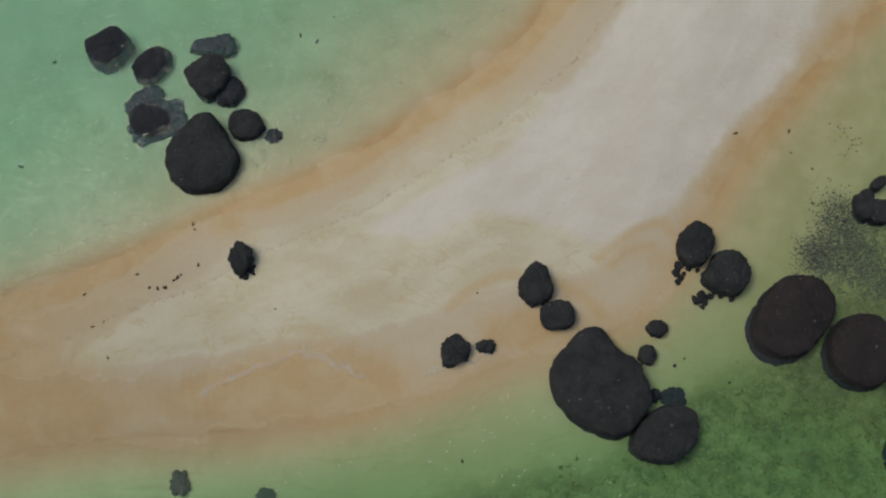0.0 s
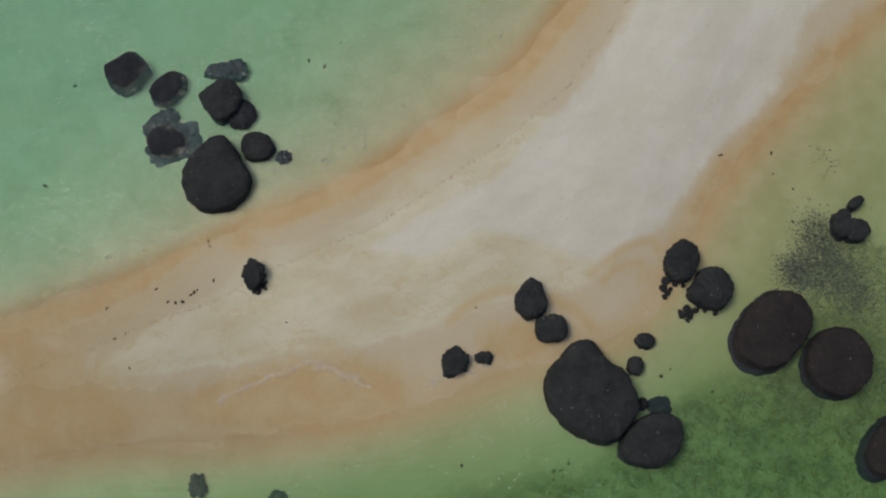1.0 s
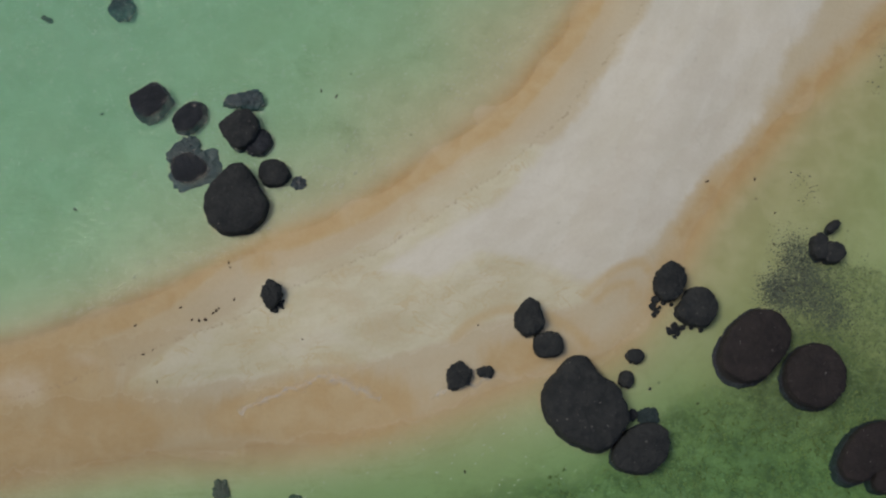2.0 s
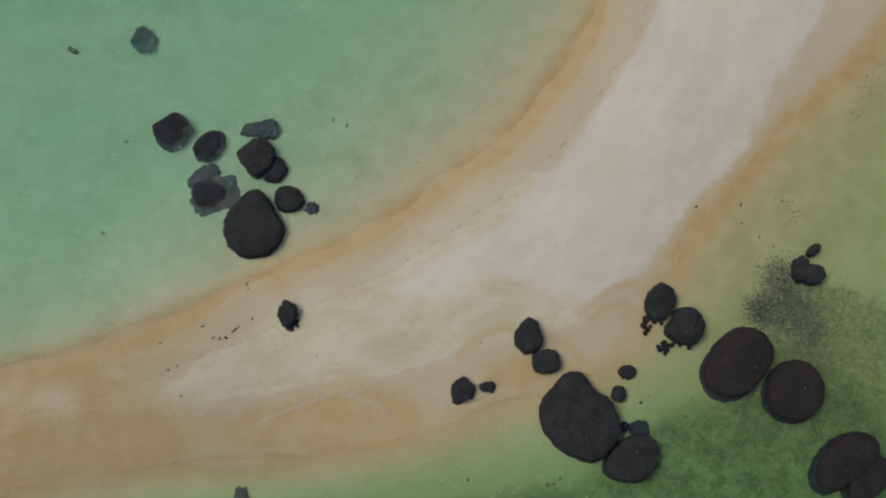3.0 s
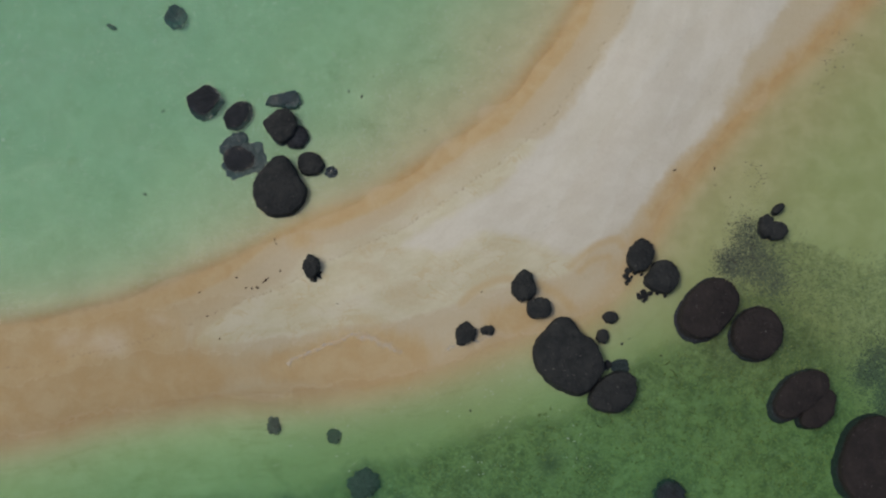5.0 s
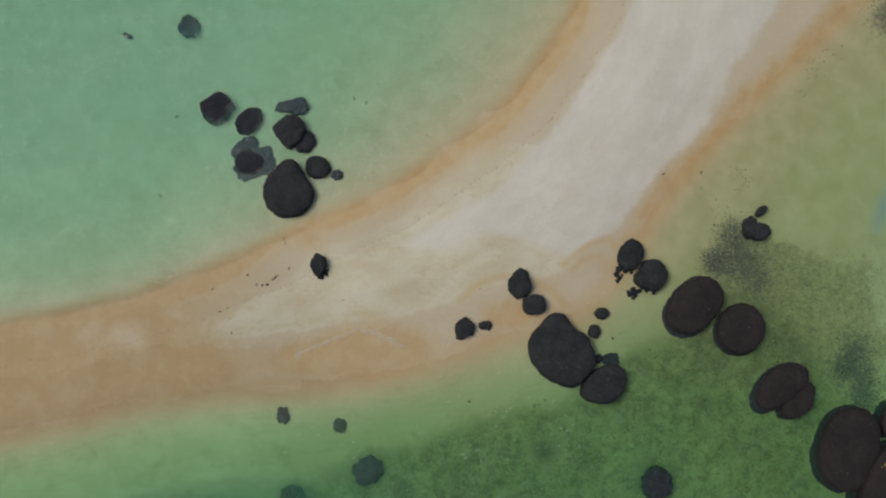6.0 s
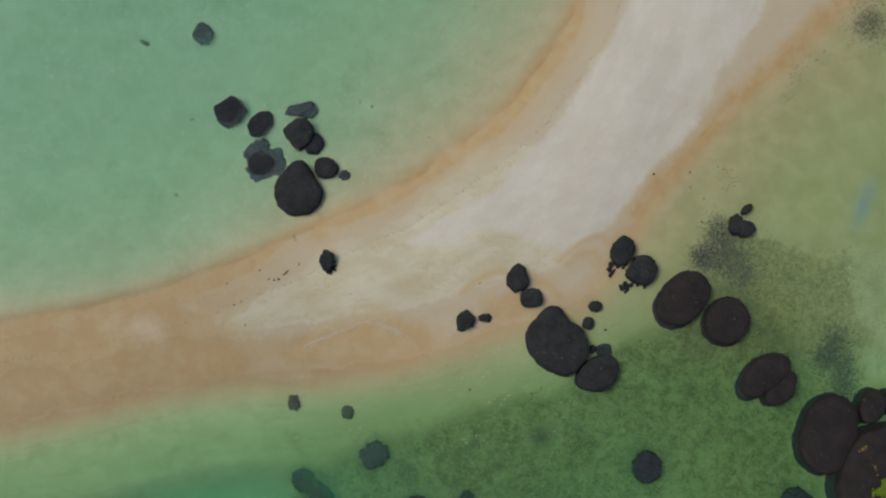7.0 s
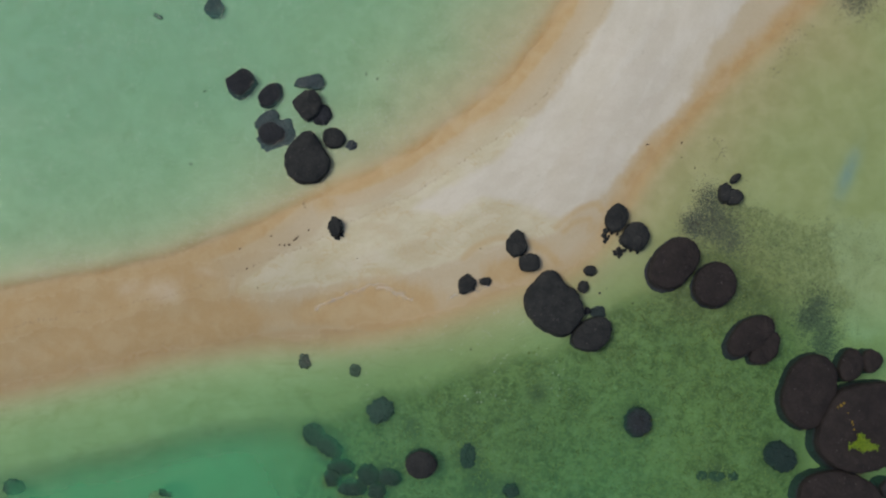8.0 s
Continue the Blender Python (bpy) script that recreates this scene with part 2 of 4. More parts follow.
def water_material():
    n = Nodes("shallow_turbid_sea_water")
    depth = n.field("depth")
    drift = n.noise(0.16, 4, 0.6, 0.4)
    murk = n.math("ADD", n.math("MULTIPLY", depth, 0.04), n.math("MULTIPLY", n.math("MULTIPLY", depth, depth), 0.11))
    murk = n.math("MULTIPLY", n.math("MULTIPLY", murk, n.step(drift, 0.2, 0.8, 0.8, 1.2)), n.math("MULTIPLY_ADD", n.field("calm"), -0.65, 1.0))
    veil = n.math("SUBTRACT", 1.0, n.math("EXPONENT", n.math("MULTIPLY", murk, -1.0)))
    # the first decimetres take out red and blue; farther down suspended silt scatters green light back
    path = n.math("SUBTRACT", 1.0, n.math("EXPONENT", n.math("MULTIPLY", depth, n.math("MULTIPLY_ADD", n.field("bay"), 1.0, -5.5))))
    tint = n.add("ShaderNodeCombineColor")
    bay = n.field("bay")
    for key, k in (("Red", n.math("MULTIPLY_ADD", n.field("flat"), 0.15, n.math("MULTIPLY_ADD", bay, -0.05, -0.355))), ("Green", 0.0), ("Blue", n.math("MULTIPLY_ADD", n.field("flat"), 0.06, n.math("MULTIPLY_ADD", bay, 0.14, -0.19)))):
        n.put(tint, key, n.math("EXPONENT", n.math("MULTIPLY", path, k)))
    clear = n.add("ShaderNodeBsdfTransparent", Color=tint.outputs[0])
    cloud = n.add("ShaderNodeBsdfDiffuse")
    n.put(cloud, "Color", n.mix(bay, (0.05, 0.385, 0.165), (0.21, 0.55, 0.42)))
    body = n.add("ShaderNodeMixShader", Fac=veil)
    n.tree.links.new(clear.outputs[0], body.inputs[1])
    n.tree.links.new(cloud.outputs[0], body.inputs[2])
    # short wind ripples, steeper in gusts and where waves run up the bay's shore
    fresh = n.field("fresh")
    ripple = n.noise(3.7, 1.4, 0.5, 0.5, n.place((0.8, 1.5, 1), -10))
    gust = n.step(n.noise(0.3, 4, 0.6, 0.4, n.place((0.7, 1.4, 1), -15)), 0.36, 0.64, 0.6, 1.2)
    swell = n.noise(0.6, 3, 0.5, 0.3, n.place((0.6, 1.5, 1), 20))
    normal = n.bump(n.math("MULTIPLY", ripple, n.math("MULTIPLY", gust, fresh)), 1.0, 0.105, n.bump(swell, 0.5, 0.05))
    gloss = n.add("ShaderNodeBsdfGlossy", Roughness=n.math("MULTIPLY_ADD", bay, -0.33, 0.48))
    n.put(gloss, "Normal", normal)
    fresnel = n.add("ShaderNodeFresnel", IOR=1.33)
    both = n.add("ShaderNodeMixShader", Fac=fresnel.outputs[0])
    n.tree.links.new(body.outputs[0], both.inputs[1])
    n.tree.links.new(gloss.outputs[0], both.inputs[2])
    return n.finish(both.outputs[0])


def foam_material():
    n = Nodes("thin_sea_foam")
    edge = n.field("edge")
    lace = n.noise(3.2, 8, 0.8, 0.8)
    cover = n.math("MULTIPLY", n.step(n.math("ADD", lace, n.math("MULTIPLY", edge, 0.45)), 0.72, 1.2), 0.5)
    white = n.add("ShaderNodeBsdfDiffuse")
    n.put(white, "Color", n.mix(lace, (0.66, 0.66, 0.63), (0.86, 0.86, 0.84)))
    clear = n.add("ShaderNodeBsdfTransparent")
    both = n.add("ShaderNodeMixShader", Fac=cover)
    n.tree.links.new(clear.outputs[0], both.inputs[1])
    n.tree.links.new(white.outputs[0], both.inputs[2])
    return n.finish(both.outputs[0])


def rock_material(name, dark, light, spots=0.5, silt=(0.036, 0.040, 0.054)):
    n = Nodes(name)
    where = n.add("ShaderNodeTexCoord").outputs["Object"]
    shift = n.add("ShaderNodeVectorMath", Vector=where)
    n.tree.links.new(n.add("ShaderNodeObjectInfo").outputs["Location"], shift.inputs[1])
    where = shift.outputs[0]
    big = n.noise(1.3, 5, 0.62, 0.2, where)
    mid = n.noise(5.0, 6, 0.7, 0.2, where)
    fine = n.noise(22.0, 5, 0.75, 0.0, where)
    base = n.mix(n.step(big, 0.3, 0.7), dark, light)
    base = n.mix(n.step(mid, 0.5, 0.8, 0.0, 0.5), base, tuple(min(1.0, 1.9 * v) for v in light))
    base = n.mix(n.step(fine, 0.5, 0.8, 0.0, 0.3), base, tuple(0.55 * v for v in dark))
    droppings = n.step(n.noise(6.5, 3, 0.6, 0.0, where), 0.69, 0.73)
    base = n.mix(n.math("MULTIPLY", droppings, spots), base, (0.30, 0.27, 0.25))
    # black wet band at the waterline, silt and algae below it
    tall = n.add("ShaderNodeSeparateXYZ", Vector=n.add("ShaderNodeNewGeometry").outputs["Position"]).outputs["Z"]
    tall = n.math("ADD", tall, n.math("MULTIPLY", n.math("SUBTRACT", mid, 0.5), 0.16))
    base = n.mix(n.step(tall, 0.16, 0.08, 0.0, 0.45), base, (0.012, 0.013, 0.014))
    base = n.mix(n.step(tall, 0.01, -0.06), base, n.mix(n.step(mid, 0.3, 0.7), silt, tuple(1.55 * v for v in silt)))
    pits = n.add("ShaderNodeTexVoronoi", Vector=where, Scale=14.0)
    normal = n.bump(pits.outputs["Distance"], 0.2, 0.03, n.bump(fine, 0.4, 0.03, n.bump(mid, 0.35, 0.08)))
    return n.surface(base, 0.86, normal, 0.25)


def plain_material(name, dark, light, scale, roughness, relief=0.02):
    n = Nodes(name)
    where = n.add("ShaderNodeTexCoord").outputs["Object"]
    spots = n.noise(scale, 5, 0.65, 0.2, where)
    return n.surface(n.mix(n.step(spots, 0.3, 0.7), dark, light), roughness, n.bump(spots, 0.5, relief))


GROUND, WATER, FOAM = ground_material(), water_material(), foam_material()
ROCK = rock_material("black_basalt", (0.0178, 0.0196, 0.0202), (0.032, 0.034, 0.033))
SUNKEN = rock_material("dark_sunken_rock", (0.019, 0.022, 0.027), (0.034, 0.038, 0.045), 0.0, (0.023, 0.025, 0.037))
BROWN_ROCK = rock_material("brown_black_basalt", (0.0185, 0.0155, 0.015), (0.030, 0.0245, 0.023), silt=(0.030, 0.029, 0.044))
PALE_SILT = rock_material("grey_green_silted_rock", (0.05, 0.062, 0.055), (0.10, 0.118, 0.10), 0.0, (0.055, 0.068, 0.06))
# silt cover, its grey-blue lightened to paint in the water's pale veil
SILT_VEILED = rock_material("silt_veiled_rock", (0.022, 0.025, 0.033), (0.048, 0.056, 0.07), 0.0, (0.042, 0.049, 0.062))
WEED = plain_material("olive_seagrass", (0.17, 0.155, 0.055), (0.36, 0.33, 0.14), 2.2, 0.7)
LEAF = plain_material("bright_green_leaves", (0.085, 0.155, 0.002), (0.165, 0.25, 0.004), 6.0, 0.55)
LICHEN = plain_material("ochre_lichen", (0.16, 0.10, 0.01), (0.26, 0.18, 0.02), 9.0, 0.9)
RUBBLE = plain_material("dark_coral_rubble", (0.05, 0.048, 0.044), (0.16, 0.15, 0.13), 9.0, 0.9)
# pale colour of the slivers that imitate sun glints on the water
GLINT = plain_material("painted_glints", (0.50, 0.50, 0.44), (0.66, 0.66, 0.58), 9.0, 0.6)
LITTER = plain_material("dark_weed_litter", (0.035, 0.022, 0.014), (0.10, 0.06, 0.035), 14.0, 0.9)


# ---------------------------------------------------------------- the lie of the land
def smooth_line(points, steps=6):
    """A Catmull-Rom curve through the points."""
    p = np.array([points[0], *points, points[-1]], float)
    t = np.linspace(0, 1, steps, endpoint=False)[:, None]
    out = []
    for a, b, c, d in zip(p, p[1:], p[2:], p[3:]):
        out.append(0.5 * (2 * b + (c - a) * t + (2 * a - 5 * b + 4 * c - d) * t**2 + (3 * b - a - 3 * c + d) * t**3))
    return np.concatenate([*out, p[-1:]])


def line_distance(x, y, line):
    best = np.full(x.shape, 1e9)
    for (ax, ay), (bx, by) in zip(line, line[1:]):
        dx, dy = bx - ax, by - ay
        t = np.clip(((x - ax) * dx + (y - ay) * dy) / (dx * dx + dy * dy + 1e-12), 0, 1)
        best = np.minimum(best, np.hypot(x - ax - t * dx, y - ay - t * dy))
    return best


def inside(x, y, ring):
    hit = np.zeros(x.shape, bool)
    for (ax, ay), (bx, by) in zip(ring, np.roll(ring, -1, 0)):
        cross = (ay > y) != (by > y)
        hit ^= cross & (x < ax + (bx - ax) * (y - ay) / (by - ay + 1e-12))
    return hit


def ramp(v, low, high):
    t = np.clip((v - low) / (high - low), 0, 1)
    return t * t * (3 - 2 * t)


NORTH_SHORE = smooth_line([(-90, -6), (-50, 3), (-27, 8.7), (-20.4, 10.1), (-16.4, 11.3), (-12, 13.1), (-9.2, 14.4), (-7.2, 15.5), (-4.2, 16.9),
                           (-2, 18.4), (0.5, 20.4), (2.5, 22.2), (4.1, 24.2), (5.5, 26.3), (6.8, 29), (9.5, 37), (16, 52), (30, 80)])
SOUTH_SHORE = smooth_line([(-90, -16), (-50, -3), (-26.6, 3.1), (-20, 4.7), (-16.8, 5.6), (-11.8, 6.5), (-6.9, 6.9), (-3.5, 7.5), (-0.5, 8.4), (2, 9.4),
                           (4.4, 10.3), (6.6, 11), (7.9, 12.2), (9.0, 13.8), (10, 15.6), (11.2, 17.6), (13.4, 20.4), (15.3, 22.6), (17.4, 24.7),
                           (19.6, 26.8), (25, 33), (36, 50), (60, 80)])
BAR = np.concatenate([NORTH_SHORE, SOUTH_SHORE[::-1]])
PALE = smooth_line([(54, 80), (33, 53), (24, 40), (17.2, 27.9), (15.0, 24.2), (12.9, 21), (10.8, 18.2), (9.2, 16.0), (7.4, 14.9), (6.0, 14.0), (4.2, 14.4), (1.4, 14.9), (-0.6, 13.9),
                    (-2.8, 14.3), (-1.4, 15.4), (0.6, 16.5), (2.8, 18.3), (4.8, 20.8), (6.6, 23.4), (8.6, 26.8), (11.5, 34), (19, 50), (34, 80)])
MEADOW = smooth_line([(-10.5, -14), (-10, -6), (-9.4, -1.6), (-8.4, 1.0), (-6.5, 2.2), (-4, 3.4), (0, 5.0), (3.1, 6.0), (6.1, 6.8), (8.8, 8.9), (11.0, 9.9), (12.8, 11.2), (14.6, 12.6), (16.6, 12.4), (18.4, 11.0),
                      (19.5, 9.2), (20.3, 7.0), (20.8, 4.8), (20.8, 2.4), (21.2, 0), (22.4, -3), (25, -14)])
BELT = smooth_line([(-90, -6.6), (-50, 2.2), (-27, 7.9), (-20.4, 9.4), (-16.4, 10.7), (-12.4, 12.5), (-9.6, 14.8), (-8.1, 15.3), (-6.5, 15.7), (-4.4, 16.6), (-2.3, 18), (-0.2, 19.6), (1.9, 21.1), (3.5, 23), (5.2, 25.2), (6.3, 27.5), (6.8, 29.8), (9.6, 37), (16.3, 52), (30.4, 80)])
TONGUE = smooth_line([(-13.2, 8.9), (-11.2, 9.1), (-8, 9.4), (-5.5, 10.1), (-2.5, 10.4), (0, 11.4), (2.2, 12.3), (4.6, 12.7), (6.4, 14), (8.5, 18), (2, 20), (-4, 15.2), (-7.2, 14.0), (-8.8, 12.5), (-10.4, 11.4), (-11.8, 10.3), (-12.8, 9.4)])
GRIT_SPOTS = [(14.9, 15.5, 0.7), (14.5, 14.1, 0.8), (15.5, 14.3, 0.9), (16.1, 13.1, 0.9), (13.8, 13.8, 0.5), (21.6, 9.4, 0.7), (21.9, 8.0, 0.8), (21.9, 6.7, 0.7), (20.9, 8.5, 0.6), (23.9, 28.0, 1.0)]
BARE_SPOTS = [(24.2, 11.4, 1.7), (25.4, 8.9, 1.5), (24.0, 8.2, 0.9), (25.8, 13.4, 1.7), (23.2, 13.6, 1.0)]
WASH_SPOTS = [(-19.2, 9.0, 1.3), (-17.0, 9.5, 1.2), (-16.9, 8.6, 1.3), (-14.6, 10.2, 1.1)]
DARK_SPOTS = [(-8.3, 0.8, 0.9), (-7.4, 0.2, 1.0), (-6.7, -0.9, 0.9), (-5.8, -2.2, 1.0), (-4.4, -2.1, 0.9), (-3.7, -1.5, 0.8), (-4.3, 2.4, 1.0), (-1.8, -0.6, 1.1), (10.8, 2.2, 1.15), (0.9, -0.1, 0.9), (4.9, 3.6, 0.7), (3.5, -2.1, 0.9), (15.5, -0.8, 0.9), (19.2, 0.4, 1.2), (1.6, -1.6, 0.9), (-2.4, 1.4, 0.6)]
SCRUB_SPOTS = [(15.3, 12.6, 1.6), (17.0, 10.6, 1.9), (19.0, 9.6, 1.9), (15.8, 14.4, 1.4), (18.4, 12.6, 1.5), (20.2, 7.6, 1.6), (21.8, 6.6, 1.5), (13.9, 9.4, 1.3), (21.6, 12.0, 1.4), (23.6, 9.6, 1.5), (19.6, 13.0, 1.4), (17.6, 14.0, 1.1), (20.6, 10.4, 1.5), (22.6, 13.4, 1.2), (24.6, 12.6, 1.2)]
ARCS = [[(5.7, 13.4), (6.4, 14.0), (7.2, 14.6), (8.1, 14.9), (8.4, 14.6)], [(6.2, 13.2), (6.9, 13.8), (7.7, 14.0)], [(4.2, 12.5), (4.8, 12.2), (5.4, 11.8), (5.9, 11.3)], [(0.3, 11.4), (1.0, 12.1), (2.0, 12.6), (2.7, 12.7)]]
TAN_SPOTS = [(8.5, 13.4, 1.2, 0.7), (2.6, 10.5, 1.6, 1.1), (6.0, 11.2, 1.1, 0.7), (4.9, 12.2, 0.9, 0.5), (-3.2, 8.5, 2.4, 1.5), (-5.6, 8.2, 2.2, 1.4), (-8.4, 8.0, 1.5, 1.1), (-13.6, 7.2, 2.0, 0.9), (-18.5, 7.2, 4.0, 1.3), (-27, 6, 8, 1.2), (-7.9, 14.5, 1.2, 0.9), (-12.5, 7.4, 2.4, 0.6), (-15.5, 10.2, 2.2, 1.0), (-20.0, 8.6, 3.0, 0.9), (3.6, 11.0, 1.0, 0.9)]


def land(x, y):
    """Height of the ground and the fields that its look depends on, at arrays x, y."""
    dn, ds = line_distance(x, y, NORTH_SHORE), line_distance(x, y, SOUTH_SHORE)
    dry = inside(x, y, BAR)
    d = np.minimum(dn, ds)
    wave = 0.05 * np.sin(x * 0.9 + 1.3 * np.sin(y * 0.5)) + 0.04 * np.sin(y * 1.3 + x * 0.6)
    up = 0.75 * (1 - np.exp(-d / 5.0)) + wave * ramp(d, 0.3, 2.5)
    off_north = (0.055 * dn + 0.005 * dn**2) * (1 - 0.52 * ramp(x, -12, 2)) * (1 + 0.9 * ramp(x, -8, -18))
    off_north = 1.25 * (1 - np.exp(-off_north / 1.25))
    off_south = 0.11 * ds - 0.15 * (1 - np.exp(-ds / 2.0)) + 0.7 * ramp(ds, 0.6, 5.5) * ramp(x, 4, -8) + 2.3 * ramp(ds, 4.6, 7.4) * ramp(x, -4, -13)
    shelf = 0.032 * ds + 0.0013 * ds**2
    off_south = off_south * ramp(x, 16, 6) + shelf * ramp(x, 6, 16)
    down = np.where(dn < ds, off_north, off_south)
    down = 7 * (1 - np.exp(-down / 7))
    z = np.where(dry, up, -down + 0.4 * wave * ramp(d, 1.5, 5))
    sign = np.where(dry, 1.0, -1.0)
    pale = line_distance(x, y, np.concatenate([PALE, PALE[:1]])) * np.where(inside(x, y, PALE), 1, -1)
    weed = line_distance(x, y, np.concatenate([MEADOW, MEADOW[:1]])) * np.where(inside(x, y, MEADOW), 1, -1)
    tongue = line_distance(x, y, np.concatenate([TONGUE, TONGUE[:1]])) * np.where(inside(x, y, TONGUE), 1, -1)
    belt = line_distance(x, y, BELT) * np.where(inside(x, y, np.concatenate([BELT, SOUTH_SHORE[::-1]])), 1, -1)
    seam = np.minimum.reduce([line_distance(x, y, smooth_line(arc, 4)) for arc in ARCS])
    blue = np.exp(-(((x - 23.3) * 0.93 - (y - 17.3) * 0.36) ** 2 / 0.2 + ((y - 17.3) * 0.93 + (x - 23.3) * 0.36) ** 2 / 2.4))
    grit = sum(np.exp(-((x - gx) ** 2 + (y - gy) ** 2) / r**2) for gx, gy, r in GRIT_SPOTS)
    tan = sum(k * np.exp(-(((x - gx) ** 2 + (1.6 * (y - gy)) ** 2) / r**2)) for gx, gy, r, k in TAN_SPOTS)
    scrub = sum(np.exp(-((x - gx) ** 2 + (y - gy) ** 2) / r**2) for gx, gy, r in SCRUB_SPOTS)
    dark = sum(np.exp(-((x - gx) ** 2 + (y - gy) ** 2) / r**2) for gx, gy, r in DARK_SPOTS)
    bare = sum(np.exp(-((x - gx) ** 2 + (y - gy) ** 2) / r**2) for gx, gy, r in BARE_SPOTS)
    wash = sum(np.exp(-((x - gx) ** 2 + (1.8 * (y - gy)) ** 2) / r**2) for gx, gy, r in WASH_SPOTS)
    silt = np.where(dn < ds, 0.0, ramp(x + 0.5 * (y - 12), 6, 13))
    return z, {"bare": bare, "wash": wash, "seam": np.clip(seam, 0, 9), "belt": np.clip(belt, -9, 9), "dark": dark, "scrub": scrub, "silt": silt, "inland": sign * d * np.where(~dry & (dn < ds), 1.9, 1.0), "north": np.where(dry, dn, -dn), "south": np.where(dry, ds, -ds), "pale": np.clip(pale, -9, 9), "weed": np.clip(weed, -9, 9), "grit": grit, "tan": tan, "along": x + 0.8 * (y - 15), "tongue": np.clip(tongue, -9, 9), "blue": blue}


def height(x, y):
    """Height of the built ground at one place."""
    i, j = int(np.clip(np.searchsorted(YS, y) - 1, 0, len(YS) - 2)), int(np.clip(np.searchsorted(XS, x) - 1, 0, len(XS) - 2))
    v, u = (y - YS[i]) / (YS[i + 1] - YS[i]), (x - XS[j]) / (XS[j + 1] - XS[j])
    return float((1 - v) * ((1 - u) * GZ[i, j] + u * GZ[i, j + 1]) + v * ((1 - u) * GZ[i + 1, j] + u * GZ[i + 1, j + 1]))


def stretched(low, high, gap, far, count=26):
    """Even steps from low to high, then ever wider ones out to far on both sides."""
    out = gap * np.cumsum(np.geomspace(1.2, (far / gap) ** (1 / count) * 1.0, count) ** np.arange(1, count + 1))
    out = out * far / out[-1]
    out = np.maximum(out, gap * np.arange(1, count + 1))
    return np.concatenate([low - out[::-1], np.arange(low, high + gap / 2, gap), high + out])


def sheet(name, xs, ys, heights, fields, material):
    ny, nx = len(ys), len(xs)
    gx, gy = np.meshgrid(xs, ys)
    verts = np.stack([gx, gy, heights], -1).reshape(-1, 3)
    i = np.arange(nx * ny).reshape(ny, nx)
    faces = np.stack([i[:-1, :-1], i[:-1, 1:], i[1:, 1:], i[1:, :-1]], -1).reshape(-1, 4)
    mesh = bpy.data.meshes.new(name)
    mesh.from_pydata(verts.tolist(), [], faces.tolist())
    mesh.shade_smooth()
    for key, values in fields.items():
        mesh.attributes.new(key, "FLOAT", "POINT").data.foreach_set("value", np.ascontiguousarray(values, dtype=np.float32).ravel())
    mesh.materials.append(material)
    return new(name, mesh)


XS, YS = stretched(-34, 32, 0.2, 2500), stretched(-12, 36, 0.2, 2500)
GX, GY = np.meshgrid(XS, YS)
GZ, FIELDS = land(GX, GY)
ground = tagged(sheet("ground", XS, YS, GZ, FIELDS, GROUND), "pale coral sand bar running out into a shallow green sea", "beach", kind="structure")


# ---------------------------------------------------------------- boulders
def oval(long, short, turn, egg=0.0, boxy=2.2):
    """A plan: the radius at an angle, for an egg shape that is narrower towards turn (degrees)."""
    def radius(q):
        c, s = np.cos(q - radians(turn)), np.sin(q - radians(turn))
        return (np.abs(c / long) ** boxy + np.abs(s / (short * (1 - egg * c))) ** boxy) ** (-1 / boxy)
    return radius


def lobed(size, *waves):
    """A plan: a circle with 2, 3, 4 ... waves round it, each (share of the radius, angle of its first crest in degrees)."""
    def radius(q):
        return size * (1 + sum(share * np.cos(k * (q - radians(crest))) for k, (share, crest) in enumerate(waves, 2)))
    return radius


def hewn(*sides, edge=9.0):
    """A plan with broken sides: each (the way it faces in degrees, its distance from the middle); edge rounds the corners, the lower the more."""
    def radius(q):
        return sum(np.maximum(np.cos(q - radians(way)) / far, 1e-4) ** edge for way, far in sides) ** (-1 / edge)
    return radius


FOOTPRINTS = []


